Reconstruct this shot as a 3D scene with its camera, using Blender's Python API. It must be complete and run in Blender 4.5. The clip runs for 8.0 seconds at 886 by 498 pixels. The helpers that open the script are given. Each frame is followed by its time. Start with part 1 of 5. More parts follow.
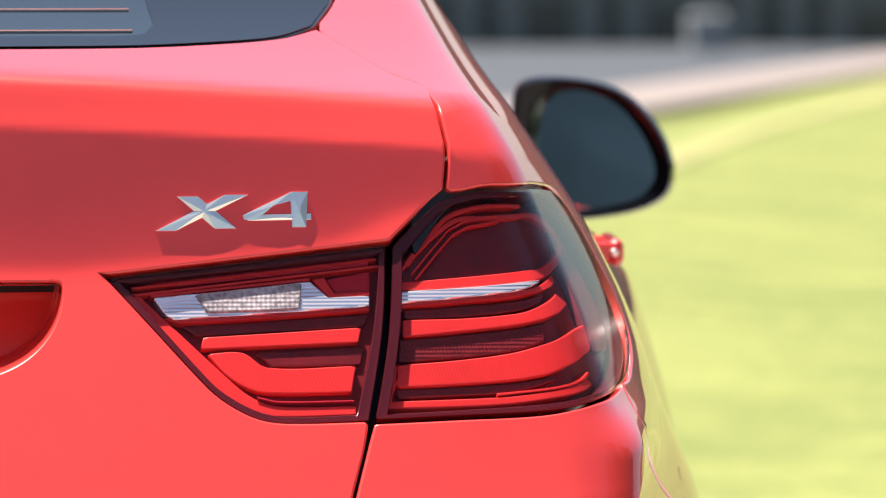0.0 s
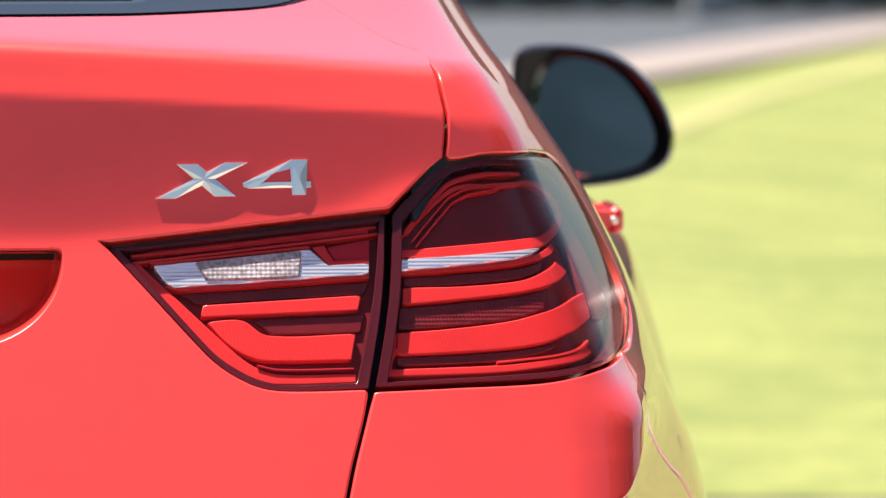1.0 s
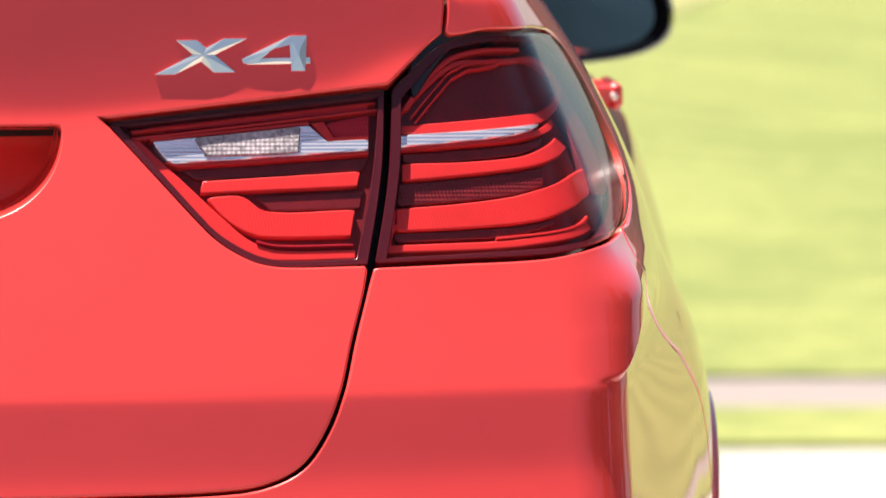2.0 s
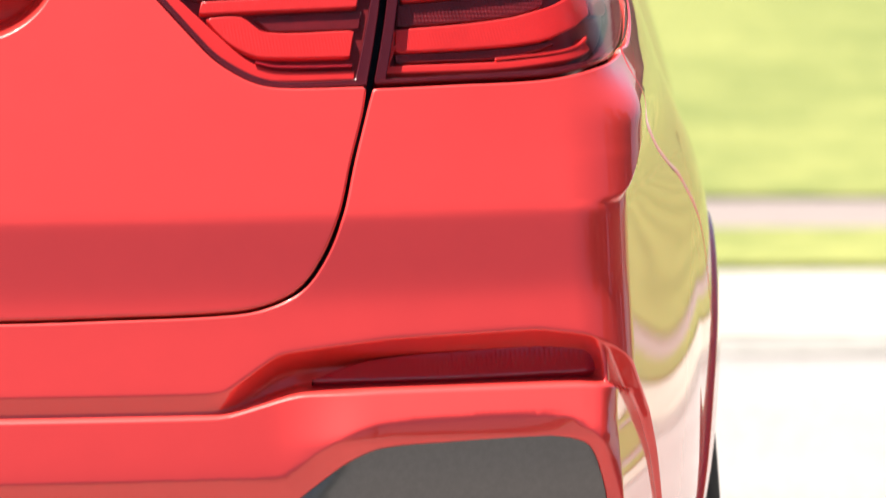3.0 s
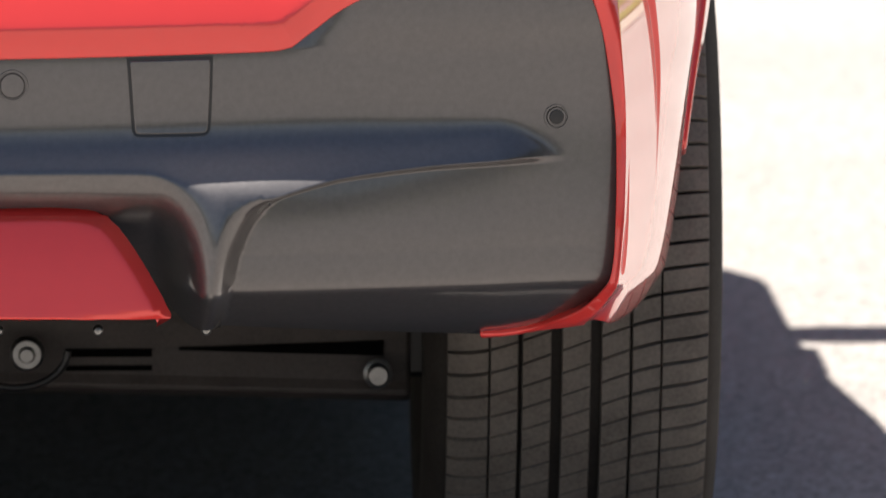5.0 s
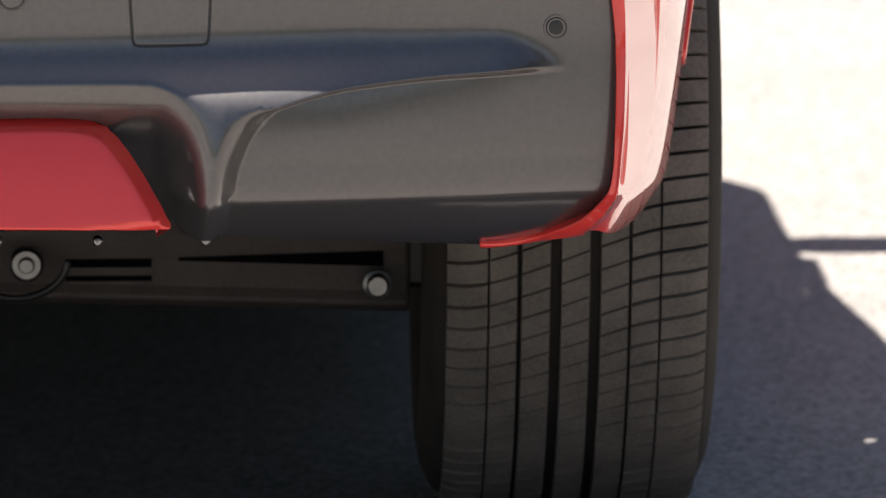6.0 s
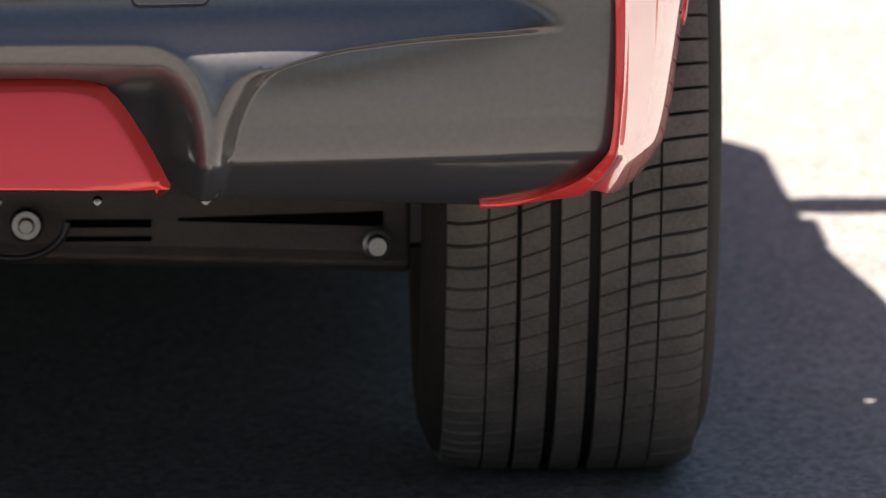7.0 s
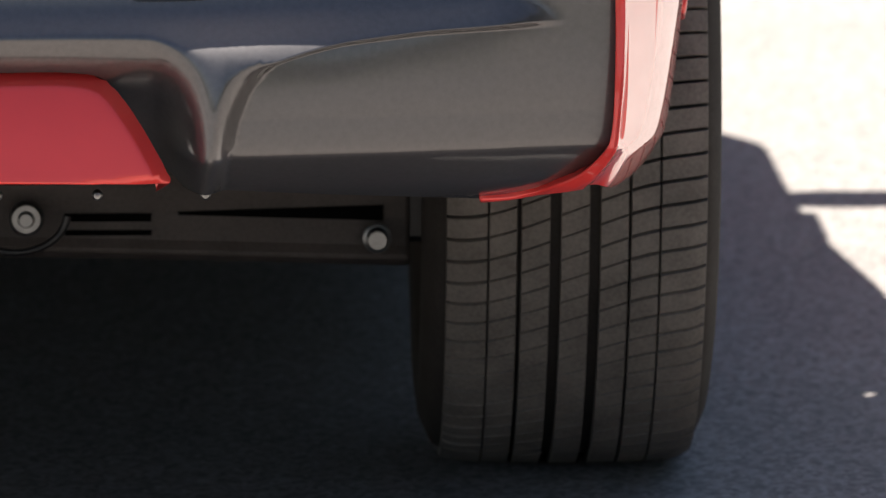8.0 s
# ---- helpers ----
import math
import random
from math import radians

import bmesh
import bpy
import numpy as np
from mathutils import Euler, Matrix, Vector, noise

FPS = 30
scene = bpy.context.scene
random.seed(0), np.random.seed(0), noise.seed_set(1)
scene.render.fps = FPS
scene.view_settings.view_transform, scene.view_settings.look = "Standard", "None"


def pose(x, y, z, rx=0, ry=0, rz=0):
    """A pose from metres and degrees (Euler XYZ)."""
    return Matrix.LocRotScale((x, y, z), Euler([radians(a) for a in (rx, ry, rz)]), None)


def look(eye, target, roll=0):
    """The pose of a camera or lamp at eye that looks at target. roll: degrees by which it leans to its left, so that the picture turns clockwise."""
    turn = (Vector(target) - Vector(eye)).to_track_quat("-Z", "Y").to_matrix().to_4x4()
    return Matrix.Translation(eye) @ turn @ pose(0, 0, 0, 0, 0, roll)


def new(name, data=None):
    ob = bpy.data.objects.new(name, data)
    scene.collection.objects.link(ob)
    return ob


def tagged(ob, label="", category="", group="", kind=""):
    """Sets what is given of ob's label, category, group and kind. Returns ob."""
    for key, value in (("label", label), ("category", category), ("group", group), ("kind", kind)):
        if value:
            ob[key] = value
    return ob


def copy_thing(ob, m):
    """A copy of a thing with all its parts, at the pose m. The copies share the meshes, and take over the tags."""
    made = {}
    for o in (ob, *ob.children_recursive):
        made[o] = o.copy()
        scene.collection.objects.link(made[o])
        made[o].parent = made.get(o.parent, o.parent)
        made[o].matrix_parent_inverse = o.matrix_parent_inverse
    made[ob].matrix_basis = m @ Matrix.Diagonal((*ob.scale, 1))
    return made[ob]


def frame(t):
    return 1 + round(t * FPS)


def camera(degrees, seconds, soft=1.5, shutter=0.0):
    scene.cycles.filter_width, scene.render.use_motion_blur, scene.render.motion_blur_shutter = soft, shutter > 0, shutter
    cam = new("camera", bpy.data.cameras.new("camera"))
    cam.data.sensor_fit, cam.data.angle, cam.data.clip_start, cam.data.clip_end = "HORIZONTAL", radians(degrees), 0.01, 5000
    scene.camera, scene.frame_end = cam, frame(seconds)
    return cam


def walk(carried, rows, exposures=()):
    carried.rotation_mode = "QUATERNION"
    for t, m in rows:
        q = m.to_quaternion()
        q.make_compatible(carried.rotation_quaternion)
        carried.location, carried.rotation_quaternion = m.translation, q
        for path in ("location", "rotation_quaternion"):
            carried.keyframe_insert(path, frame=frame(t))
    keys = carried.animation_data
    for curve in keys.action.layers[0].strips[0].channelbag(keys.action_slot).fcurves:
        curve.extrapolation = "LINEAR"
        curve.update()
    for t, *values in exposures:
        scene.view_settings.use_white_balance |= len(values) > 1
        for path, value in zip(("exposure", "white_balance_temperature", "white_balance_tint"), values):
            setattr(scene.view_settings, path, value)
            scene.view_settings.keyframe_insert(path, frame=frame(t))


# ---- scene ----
from mathutils import geometry

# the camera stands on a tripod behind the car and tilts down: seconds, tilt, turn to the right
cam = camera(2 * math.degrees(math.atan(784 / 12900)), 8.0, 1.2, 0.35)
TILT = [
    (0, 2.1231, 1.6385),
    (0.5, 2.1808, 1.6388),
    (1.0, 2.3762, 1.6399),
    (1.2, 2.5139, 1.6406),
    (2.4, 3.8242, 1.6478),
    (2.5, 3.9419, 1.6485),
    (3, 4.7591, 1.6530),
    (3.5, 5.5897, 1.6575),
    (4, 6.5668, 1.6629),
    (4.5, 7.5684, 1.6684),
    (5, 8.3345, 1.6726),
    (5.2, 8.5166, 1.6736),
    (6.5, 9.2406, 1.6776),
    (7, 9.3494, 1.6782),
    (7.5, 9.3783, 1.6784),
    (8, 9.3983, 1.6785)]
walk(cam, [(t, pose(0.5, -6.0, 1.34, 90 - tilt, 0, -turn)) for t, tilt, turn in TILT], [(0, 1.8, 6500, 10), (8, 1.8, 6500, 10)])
cam.data.dof.use_dof = True
cam.data.dof.focus_distance = 6.1
cam.data.dof.aperture_fstop = 11.5

# ---- light ----
SUN_WAY = Vector((0.28, -0.16, -1.0))
world = bpy.data.worlds.new("sky")
scene.world = world
world.use_nodes = True
wn = world.node_tree
sky = wn.nodes.new("ShaderNodeTexSky")
sky.sky_type, sky.sun_disc = "NISHITA", False
sky.sun_elevation = math.atan(1 / math.hypot(0.28, 0.16))
sky.sun_rotation = math.atan2(-0.28, 0.16)
sky.air_density, sky.dust_density = 1.0, 1.5
wn.links.new(sky.outputs[0], wn.nodes["Background"].inputs[0])
wn.nodes["Background"].inputs[1].default_value = 0.043
sun = new("sun", bpy.data.lights.new("sun", "SUN"))
sun.data.energy, sun.data.angle, sun.data.color = 4.5, radians(0.53), (1.0, 0.95, 0.88)
sun.matrix_world = look((0, 0, 12), Vector((0, 0, 12)) + SUN_WAY)


# ---- materials ----
def socket(bsdf, **values):
    for key, value in values.items():
        bsdf.inputs[key.replace("_", " ")].default_value = value


def material(name, color, rough=0.5, metal=0.0, coat=0.0, spec=0.5, vary=0.0, scale=20.0, bump=0.0, bump_scale=200.0, second=None, coat_rough=0.02):
    """A principled material with colour variation at two scales and fine relief, in object space metres."""
    m = bpy.data.materials.new(name)
    m.use_nodes = True
    nt = m.node_tree
    b = nt.nodes["Principled BSDF"]
    socket(b, Base_Color=(*color, 1), Roughness=rough, Metallic=metal, Coat_Weight=coat, Coat_Roughness=coat_rough)
    b.inputs["Specular IOR Level"].default_value = spec
    tc = nt.nodes.new("ShaderNodeTexCoord")
    if vary > 0:
        n1, n2 = nt.nodes.new("ShaderNodeTexNoise"), nt.nodes.new("ShaderNodeTexNoise")
        n1.inputs["Scale"].default_value, n2.inputs["Scale"].default_value = scale, scale * 11
        n1.inputs["Detail"].default_value = n2.inputs["Detail"].default_value = 4
        mix = nt.nodes.new("ShaderNodeMix")
        mix.data_type = "RGBA"
        other = second or tuple(c * (1 - vary) for c in color)
        mix.inputs[6].default_value, mix.inputs[7].default_value = (*color, 1), (*other, 1)
        add = nt.nodes.new("ShaderNodeMath")
        add.operation = "ADD"
        ramp = nt.nodes.new("ShaderNodeMapRange")
        ramp.inputs[1].default_value, ramp.inputs[2].default_value = 0.75, 1.3
        for n in (n1, n2):
            nt.links.new(tc.outputs["Object"], n.inputs["Vector"])
        nt.links.new(n1.outputs[0], add.inputs[0])
        nt.links.new(n2.outputs[0], add.inputs[1])
        nt.links.new(add.outputs[0], ramp.inputs[0])
        nt.links.new(ramp.outputs[0], mix.inputs[0])
        nt.links.new(mix.outputs[2], b.inputs["Base Color"])
    if bump > 0:
        nb = nt.nodes.new("ShaderNodeTexNoise")
        nb.inputs["Scale"].default_value, nb.inputs["Detail"].default_value = bump_scale, 6
        nt.links.new(tc.outputs["Object"], nb.inputs["Vector"])
        bp = nt.nodes.new("ShaderNodeBump")
        bp.inputs["Strength"].default_value, bp.inputs["Distance"].default_value = 1.0, bump
        nt.links.new(nb.outputs[0], bp.inputs["Height"])
        nt.links.new(bp.outputs[0], b.inputs["Normal"])
    return m


def clear(name, tint, gloss=1.5):
    """A thin clear or tinted cover: light passes straight through, and the surface shines."""
    m = bpy.data.materials.new(name)
    m.use_nodes = True
    nt = m.node_tree
    nt.nodes.remove(nt.nodes["Principled BSDF"])
    tr, gl, fr, mx = (nt.nodes.new("ShaderNode" + k) for k in ("BsdfTransparent", "BsdfGlossy", "Fresnel", "MixShader"))
    tr.inputs[0].default_value = (*tint, 1)
    gl.inputs["Roughness"].default_value = 0.02
    fr.inputs[0].default_value = gloss
    nt.links.new(fr.outputs[0], mx.inputs[0])
    nt.links.new(tr.outputs[0], mx.inputs[1])
    nt.links.new(gl.outputs[0], mx.inputs[2])
    nt.links.new(mx.outputs[0], nt.nodes["Material Output"].inputs[0])
    return m


def ribbed(m, pitch_x, pitch_z, depth):
    """Fine parallel ribs as relief: across x, across z or both."""
    nt = m.node_tree
    tc, split, height = nt.nodes.new("ShaderNodeTexCoord"), nt.nodes.new("ShaderNodeSeparateXYZ"), None
    nt.links.new(tc.outputs["Object"], split.inputs[0])
    for k, pitch in ((0, pitch_x), (2, pitch_z)):
        if not pitch:
            continue
        mul, wave = nt.nodes.new("ShaderNodeMath"), nt.nodes.new("ShaderNodeMath")
        mul.operation, wave.operation = "MULTIPLY", "SINE"
        mul.inputs[1].default_value = 2 * math.pi / pitch
        nt.links.new(split.outputs[k], mul.inputs[0])
        nt.links.new(mul.outputs[0], wave.inputs[0])
        if height:
            add = nt.nodes.new("ShaderNodeMath")
            nt.links.new(height, add.inputs[0])
            nt.links.new(wave.outputs[0], add.inputs[1])
            height = add.outputs[0]
        else:
            height = wave.outputs[0]
    bump = nt.nodes.new("ShaderNodeBump")
    bump.inputs["Strength"].default_value, bump.inputs["Distance"].default_value = 1.0, depth
    nt.links.new(height, bump.inputs["Height"])
    nt.links.new(bump.outputs[0], nt.nodes["Principled BSDF"].inputs["Normal"])
    return m


PAINT = material("red_paint", (0.72, 0.046, 0.039), 0.36, 0.25, 1.0, 0.2, vary=0.04, scale=3)
PAINT.node_tree.nodes["Principled BSDF"].inputs["Coat IOR"].default_value = 1.52
VALANCE = material("dark_grey_metallic", (0.090, 0.083, 0.082), 0.45, 0.75, 1.0, 0.5, vary=0.22, scale=190, coat_rough=0.12)
VALANCE.node_tree.nodes["Principled BSDF"].inputs["Coat IOR"].default_value = 1.60
TRIM = material("black_trim", (0.012, 0.012, 0.013), 0.35, spec=0.5)
GLOSS_BLACK = material("gloss_black", (0.006, 0.006, 0.007), 0.08, spec=0.25)
GLASS = material("dark_glass", (0.010, 0.013, 0.015), 0.02, spec=0.18)
FRIT = material("black_ceramic", (0.006, 0.006, 0.007), 0.15, spec=0.08)
RUBBER = material("tyre_rubber", (0.050, 0.044, 0.039), 0.8, spec=0.10, vary=0.35, scale=25, bump=0.0001, bump_scale=700)
DUSTY = material("dusty_worn_rubber", (0.165, 0.145, 0.126), 0.75, spec=0.3, vary=0.4, scale=25, bump=0.0001, bump_scale=700)
CHROME = material("chrome", (1.0, 0.93, 0.82), 0.28, 1.0)
STEEL = material("bare_steel", (0.24, 0.24, 0.235), 0.35, 1.0, vary=0.3, scale=80)
CHASSIS = material("chassis_black", (0.022, 0.020, 0.018), 0.6, spec=0.2, vary=0.4, scale=30)
ALLOY = material("alloy", (0.55, 0.55, 0.56), 0.3, 1.0)
MIRROR = material("mirror_glass", (0.40, 0.47, 0.42), 0.0, 1.0)
LAMP_LENS = clear("lamp_cover", (1.0, 0.93, 0.93), 1.20)
LAMP_BLACK = material("lamp_black", (0.16, 0.006, 0.010), 0.4, spec=0.2, vary=0.35, scale=90)
LAMP_DARK = material("lamp_smoked_red", (0.14, 0.007, 0.011), 0.3, spec=0.3, vary=0.35, scale=70)
LAMP_RED = material("lamp_red", (0.60, 0.022, 0.022), 0.35, spec=0.3, vary=0.12, scale=60)
LAMP_CLEAR = ribbed(material("lamp_silver", (0.84, 0.88, 0.96), 0.16, 0.75), 0, 0.0030, 0.00020)
REFLECTOR = material("reflector_red", (0.33, 0.006, 0.02), 0.12, coat=1.0)
ASPHALT = material("road_surface", (0.262, 0.238, 0.220), 0.85, spec=0.3, vary=0.22, scale=40, bump=0.0018, bump_scale=170)
GUTTER = material("gutter_concrete", (0.36, 0.33, 0.27), 0.85, spec=0.3, vary=0.25, scale=3, bump=0.001)
SEAM = material("road_joint_dirt", (0.155, 0.145, 0.130), 0.9, spec=0.2, vary=0.6, scale=2.5, second=(0.26, 0.24, 0.215))
GRASS = material("lawn", (0.205, 0.21, 0.058), 0.8, spec=0.2, vary=0.4, scale=0.8, bump=0.02, bump_scale=30, second=(0.08, 0.105, 0.022))
WORN = material("dry_grass", (0.25, 0.235, 0.09), 0.85, spec=0.2, vary=0.3, scale=2)
KERB = material("kerb_concrete", (0.19, 0.15, 0.132), 0.8, vary=0.2, scale=4, bump=0.001)
WALL = material("building_wall", (0.20, 0.21, 0.19), 0.7, vary=0.2, scale=0.5)
DARK = material("building_dark", (0.075, 0.078, 0.064), 0.3, vary=0.3, scale=1)
TARMAC = material("grey_tarmac", (0.045, 0.050, 0.058), 0.8, spec=0.3, vary=0.2, scale=0.5)
PIER = material("pale_pier", (0.185, 0.195, 0.175), 0.7, vary=0.15, scale=2)
WHITE = material("white_paint", (0.22, 0.23, 0.24), 0.5, vary=0.1, scale=2)
WIRE = material("heating_wire", (0.16, 0.055, 0.035), 0.5)
SLOT = material("deep_shadow_black", (0.003, 0.003, 0.003), 0.9, spec=0.02)
ARM = material("satin_black_steel", (0.080, 0.068, 0.062), 0.5, 0.0, spec=0.2, vary=0.3, scale=25)
LAMP_WINE = material("lamp_wine_red", (0.42, 0.014, 0.03), 0.4, spec=0.15)
LAMP_PRISM = ribbed(material("lamp_prism", (0.66, 0.60, 0.61), 0.30, 0.30, vary=0.75, scale=24), 0.0040, 0.0034, 0.00010)
LAMP_BEZEL = material("lamp_bezel", (0.060, 0.005, 0.010), 0.25, spec=0.3)
LEAVES = material("far_leaves", (0.045, 0.060, 0.022), 0.7, spec=0.3, vary=0.5, scale=0.4)
HEDGE = material("far_bark", (0.10, 0.075, 0.055), 0.8, vary=0.3, scale=3)
SIDE_WALL = material("pale_render", (0.34, 0.33, 0.33), 0.7, vary=0.12, scale=0.6)
HALL = material("hall_wall", (0.34, 0.33, 0.32), 0.7, vary=0.15, scale=0.4)


def streaked(m):
    """Broad wear bands along the road and coarse stone grains, over a ready material."""
    nt = m.node_tree
    b = nt.nodes["Principled BSDF"]
    base = b.inputs["Base Color"].links[0].from_socket
    tc, mp = nt.nodes.new("ShaderNodeTexCoord"), nt.nodes.new("ShaderNodeMapping")
    mp.inputs["Scale"].default_value = (0.10, 1.1, 1.0)
    band, grain = nt.nodes.new("ShaderNodeTexNoise"), nt.nodes.new("ShaderNodeTexVoronoi")
    band.inputs["Scale"].default_value, band.inputs["Detail"].default_value = 1.0, 5
    grain.inputs["Scale"].default_value = 160
    nt.links.new(tc.outputs["Object"], mp.inputs["Vector"])
    nt.links.new(mp.outputs[0], band.inputs["Vector"])
    nt.links.new(tc.outputs["Object"], grain.inputs["Vector"])
    for source, low, high, dark, light in ((band.outputs[0], 0.35, 0.65, 0.88, 1.05), (grain.outputs["Color"], 0.0, 1.0, 0.50, 1.50)):
        ramp, mul = nt.nodes.new("ShaderNodeMapRange"), nt.nodes.new("ShaderNodeVectorMath")
        mul.operation = "SCALE"
        for k, v in enumerate((low, high, dark, light)):
            ramp.inputs[k + 1].default_value = v
        nt.links.new(source, ramp.inputs[0])
        nt.links.new(base, mul.inputs[0])
        nt.links.new(ramp.outputs[0], mul.inputs["Scale"])
        base = mul.outputs[0]
    nt.links.new(base, b.inputs["Base Color"])


streaked(ASPHALT)

# ---- car shape: rear at y = 0, front towards +y, centre plane x = 0 ----
def hinge(x, knots, r=0.006):
    """A polyline through (x, value[, rounding]) whose corners are rounded."""
    x = np.asarray(x, float)
    m = [(knots[i + 1][1] - knots[i][1]) / (knots[i + 1][0] - knots[i][0]) for i in range(len(knots) - 1)]
    out = knots[0][1] + m[0] * (x - knots[0][0])
    for i in range(1, len(m)):
        q = knots[i][2] if len(knots[i]) > 2 else r
        t = x - knots[i][0]
        out = out + (m[i] - m[i - 1]) * (t + np.sqrt(t * t + q * q)) / 2
    return out


def ease(t):
    t = np.clip(t, 0, 1)
    return t * t * t * (t * (6 * t - 15) + 10)


def smoothstep(t):
    t = np.clip(t, 0, 1)
    return t * t * (3 - 2 * t)


# plan outline: nearly straight rear, a tight corner, then the flank
_s = np.linspace(0, 1.75, 20001)
_turn = np.radians(3 * np.minimum(_s / 0.7, 1) ** 2 + 79 * smoothstep((_s - 0.815) / 0.11) + 8 * smoothstep((_s - 0.85) / 0.75))
_arc = _s
_cx = np.concatenate([[0], np.cumsum(np.cos(_turn[1:]) * np.diff(_s))])
_cy = np.concatenate([[0], np.cumsum(np.sin(_turn[1:]) * np.diff(_s))])
_cx = _cx / _cx[-1]
ARC = float(_arc[-1])


def crest(a):
    """How much higher than at the centre the fold above the lamps runs."""
    return hinge(np.abs(a), [(0, 0), (0.41, 0.0), (0.68, 0.0265), (0.755, 0.062), (0.83, 0.0715), (1.0, 0.070), (1.1, 0.069)], 0.02)


def rear_line(z, c=0.0):
    """How far forward the skin lies on the centre plane at height z; c lifts the fold above the lamps."""
    fold = 0.058 - 0.205 * (0.122 - c)
    return hinge(z, [(0.40, -0.196), (0.477, -0.196, .02), (0.576, -0.180, .02), (0.645, -0.177, .02), (0.718, -0.145, .01), (0.800, -0.108, .012),
                     (0.866, -0.090, .003), (0.93, -0.057, .05), (1.10 + c, fold, .008), (1.222, 0.058, .003),
                     (1.268, 0.083, .004), (1.285, 0.20, .02), (1.32, 0.42, .05), (1.52, 1.25, .05), (1.60, 1.95, .03)])


def half_width(y, z):
    w = hinge(z, [(0.33, 0.895), (0.42, 0.915, .03), (0.60, 0.933, .03), (0.72, 0.931, .02), (0.78, 0.926, .03), (0.87, 0.916, .03), (0.96, 0.889, .03),
                  (1.05, 0.859, .03), (1.13, 0.818, .03), (1.25, 0.735, .03), (1.45, 0.645, .05), (1.60, 0.57, .03)])
    flare = 0.024 * np.exp(-((z - 0.735) / 0.19) ** 4)
    w = w * (1 - 0.035 * (1 - np.clip(y / 0.65, 0, 1)) ** 2 * ease((1.22 - z) / 0.12))
    w = w - 0.015 * np.exp(-((y - 0.42) / 0.17) ** 2) * ease((1.03 - z) / 0.15)
    w = w + 0.055 * np.exp(-((y - 1.8) / 0.45) ** 2) * (1 - ease((z - 1.02) / 0.12)) - 0.085 * ease((y - 2.95) / 0.3)
    return w + flare * (np.exp(-((y - 0.88) / 0.33) ** 2) + np.exp(-((y - 3.75) / 0.38) ** 2))


def sag(a, z):
    return np.minimum(np.abs(a), 1.0) ** 2 * hinge(z, [(0.6, -0.02), (0.86, -0.02, .1), (1.1, 0.0, .1), (1.25, 0.05, .05), (1.6, 0.05)])


def body(a, z):
    """The plain shell: a metres along the section from the centre of the rear, at height z."""
    a, z = np.asarray(a, float), np.asarray(z, float)
    s = np.abs(a)
    y0 = rear_line(z + sag(a, z), crest(a))
    xh = np.interp(s, _arc, _cx)
    y = y0 + 0.07 * np.minimum(s, 0.9) ** 2 + np.interp(s, _arc, _cy) + np.maximum(s - ARC, 0)
    nose = np.clip((y - 3.72) / 0.95, 0, 1)
    x = half_width(y, z) * xh * (1 - nose ** 3) ** (1 / 3.0)
    return np.stack([np.sign(a) * x, y, z + 0 * x], -1)


FROM, TO = 0.80, 1.40


def rounded(a, z, edge, radius):
    """The shell with a corner of its own between rear and flank: edge is its half width, radius its rounding."""
    a, z, edge, radius = np.broadcast_arrays(np.asarray(a, float), np.asarray(z, float), edge, radius)
    s, one = np.abs(a), np.ones(np.shape(a))
    p0, q0 = body(FROM * one, z), body((FROM - 0.01) * one, z)
    p1, r1 = body(TO * one, z), body((TO + 0.01) * one, z)
    d0 = (p0 - q0)[..., :2] / 0.01
    k = np.linalg.norm(d0, axis=-1)
    h0 = np.arctan2(d0[..., 1], d0[..., 0])
    t1 = (r1 - p1)[..., :2] / 0.01
    hend = np.arctan2(t1[..., 1], t1[..., 0])
    h1 = 1.41 * one
    for _ in range(3):
        dist = (edge - radius * (np.sin(h1) - np.sin(h0)) - p0[..., 0]) / np.cos(h0)
        ys = p0[..., 1] + dist * np.sin(h0)
        ex, ey = edge, ys + radius * (np.cos(h0) - np.cos(h1))
        chord = np.arctan2(p1[..., 1] - ey, p1[..., 0] - ex)
        h1 = np.clip(1.25 * chord - 0.25 * hend, 1.2, 1.5)
    sa = FROM + dist / k
    sb = sa + radius * (h1 - h0) / k
    t = np.clip((s - FROM) / (sa - FROM), 0, 1)
    x, y = p0[..., 0] + t * dist * np.cos(h0), p0[..., 1] + t * dist * np.sin(h0)
    h = h0 + np.clip((s - sa) / (sb - sa), 0, 1) * (h1 - h0)
    x, y = x + radius * (np.sin(h) - np.sin(h0)), y + radius * (np.cos(h0) - np.cos(h))
    u, w = np.clip((s - sb) / (TO - sb), 0, 1), np.hypot(p1[..., 0] - ex, p1[..., 1] - ey)
    g = 2 * u ** 3 - 3 * u ** 2
    hx = (1 + g) * ex + (u ** 3 - 2 * u * u + u) * w * np.cos(h1) - g * p1[..., 0] + (u ** 3 - u * u) * w * np.cos(hend)
    hy = (1 + g) * ey + (u ** 3 - 2 * u * u + u) * w * np.sin(h1) - g * p1[..., 1] + (u ** 3 - u * u) * w * np.sin(hend)
    x, y = np.where(u > 0, hx, x), np.where(u > 0, hy, y)
    p = np.stack([np.sign(a) * x, y, z + 0 * x], -1)
    out = ((s <= FROM) | (s >= TO))[..., None]
    return np.where(out, body(a, z), p)


def shelf(s):
    """Height of the crease below the lamps; it climbs round the corner."""
    return 0.866 + 0.02 * np.minimum(s, 1.0) ** 2 + 0.040 * ease((s - 0.86) / 0.10)


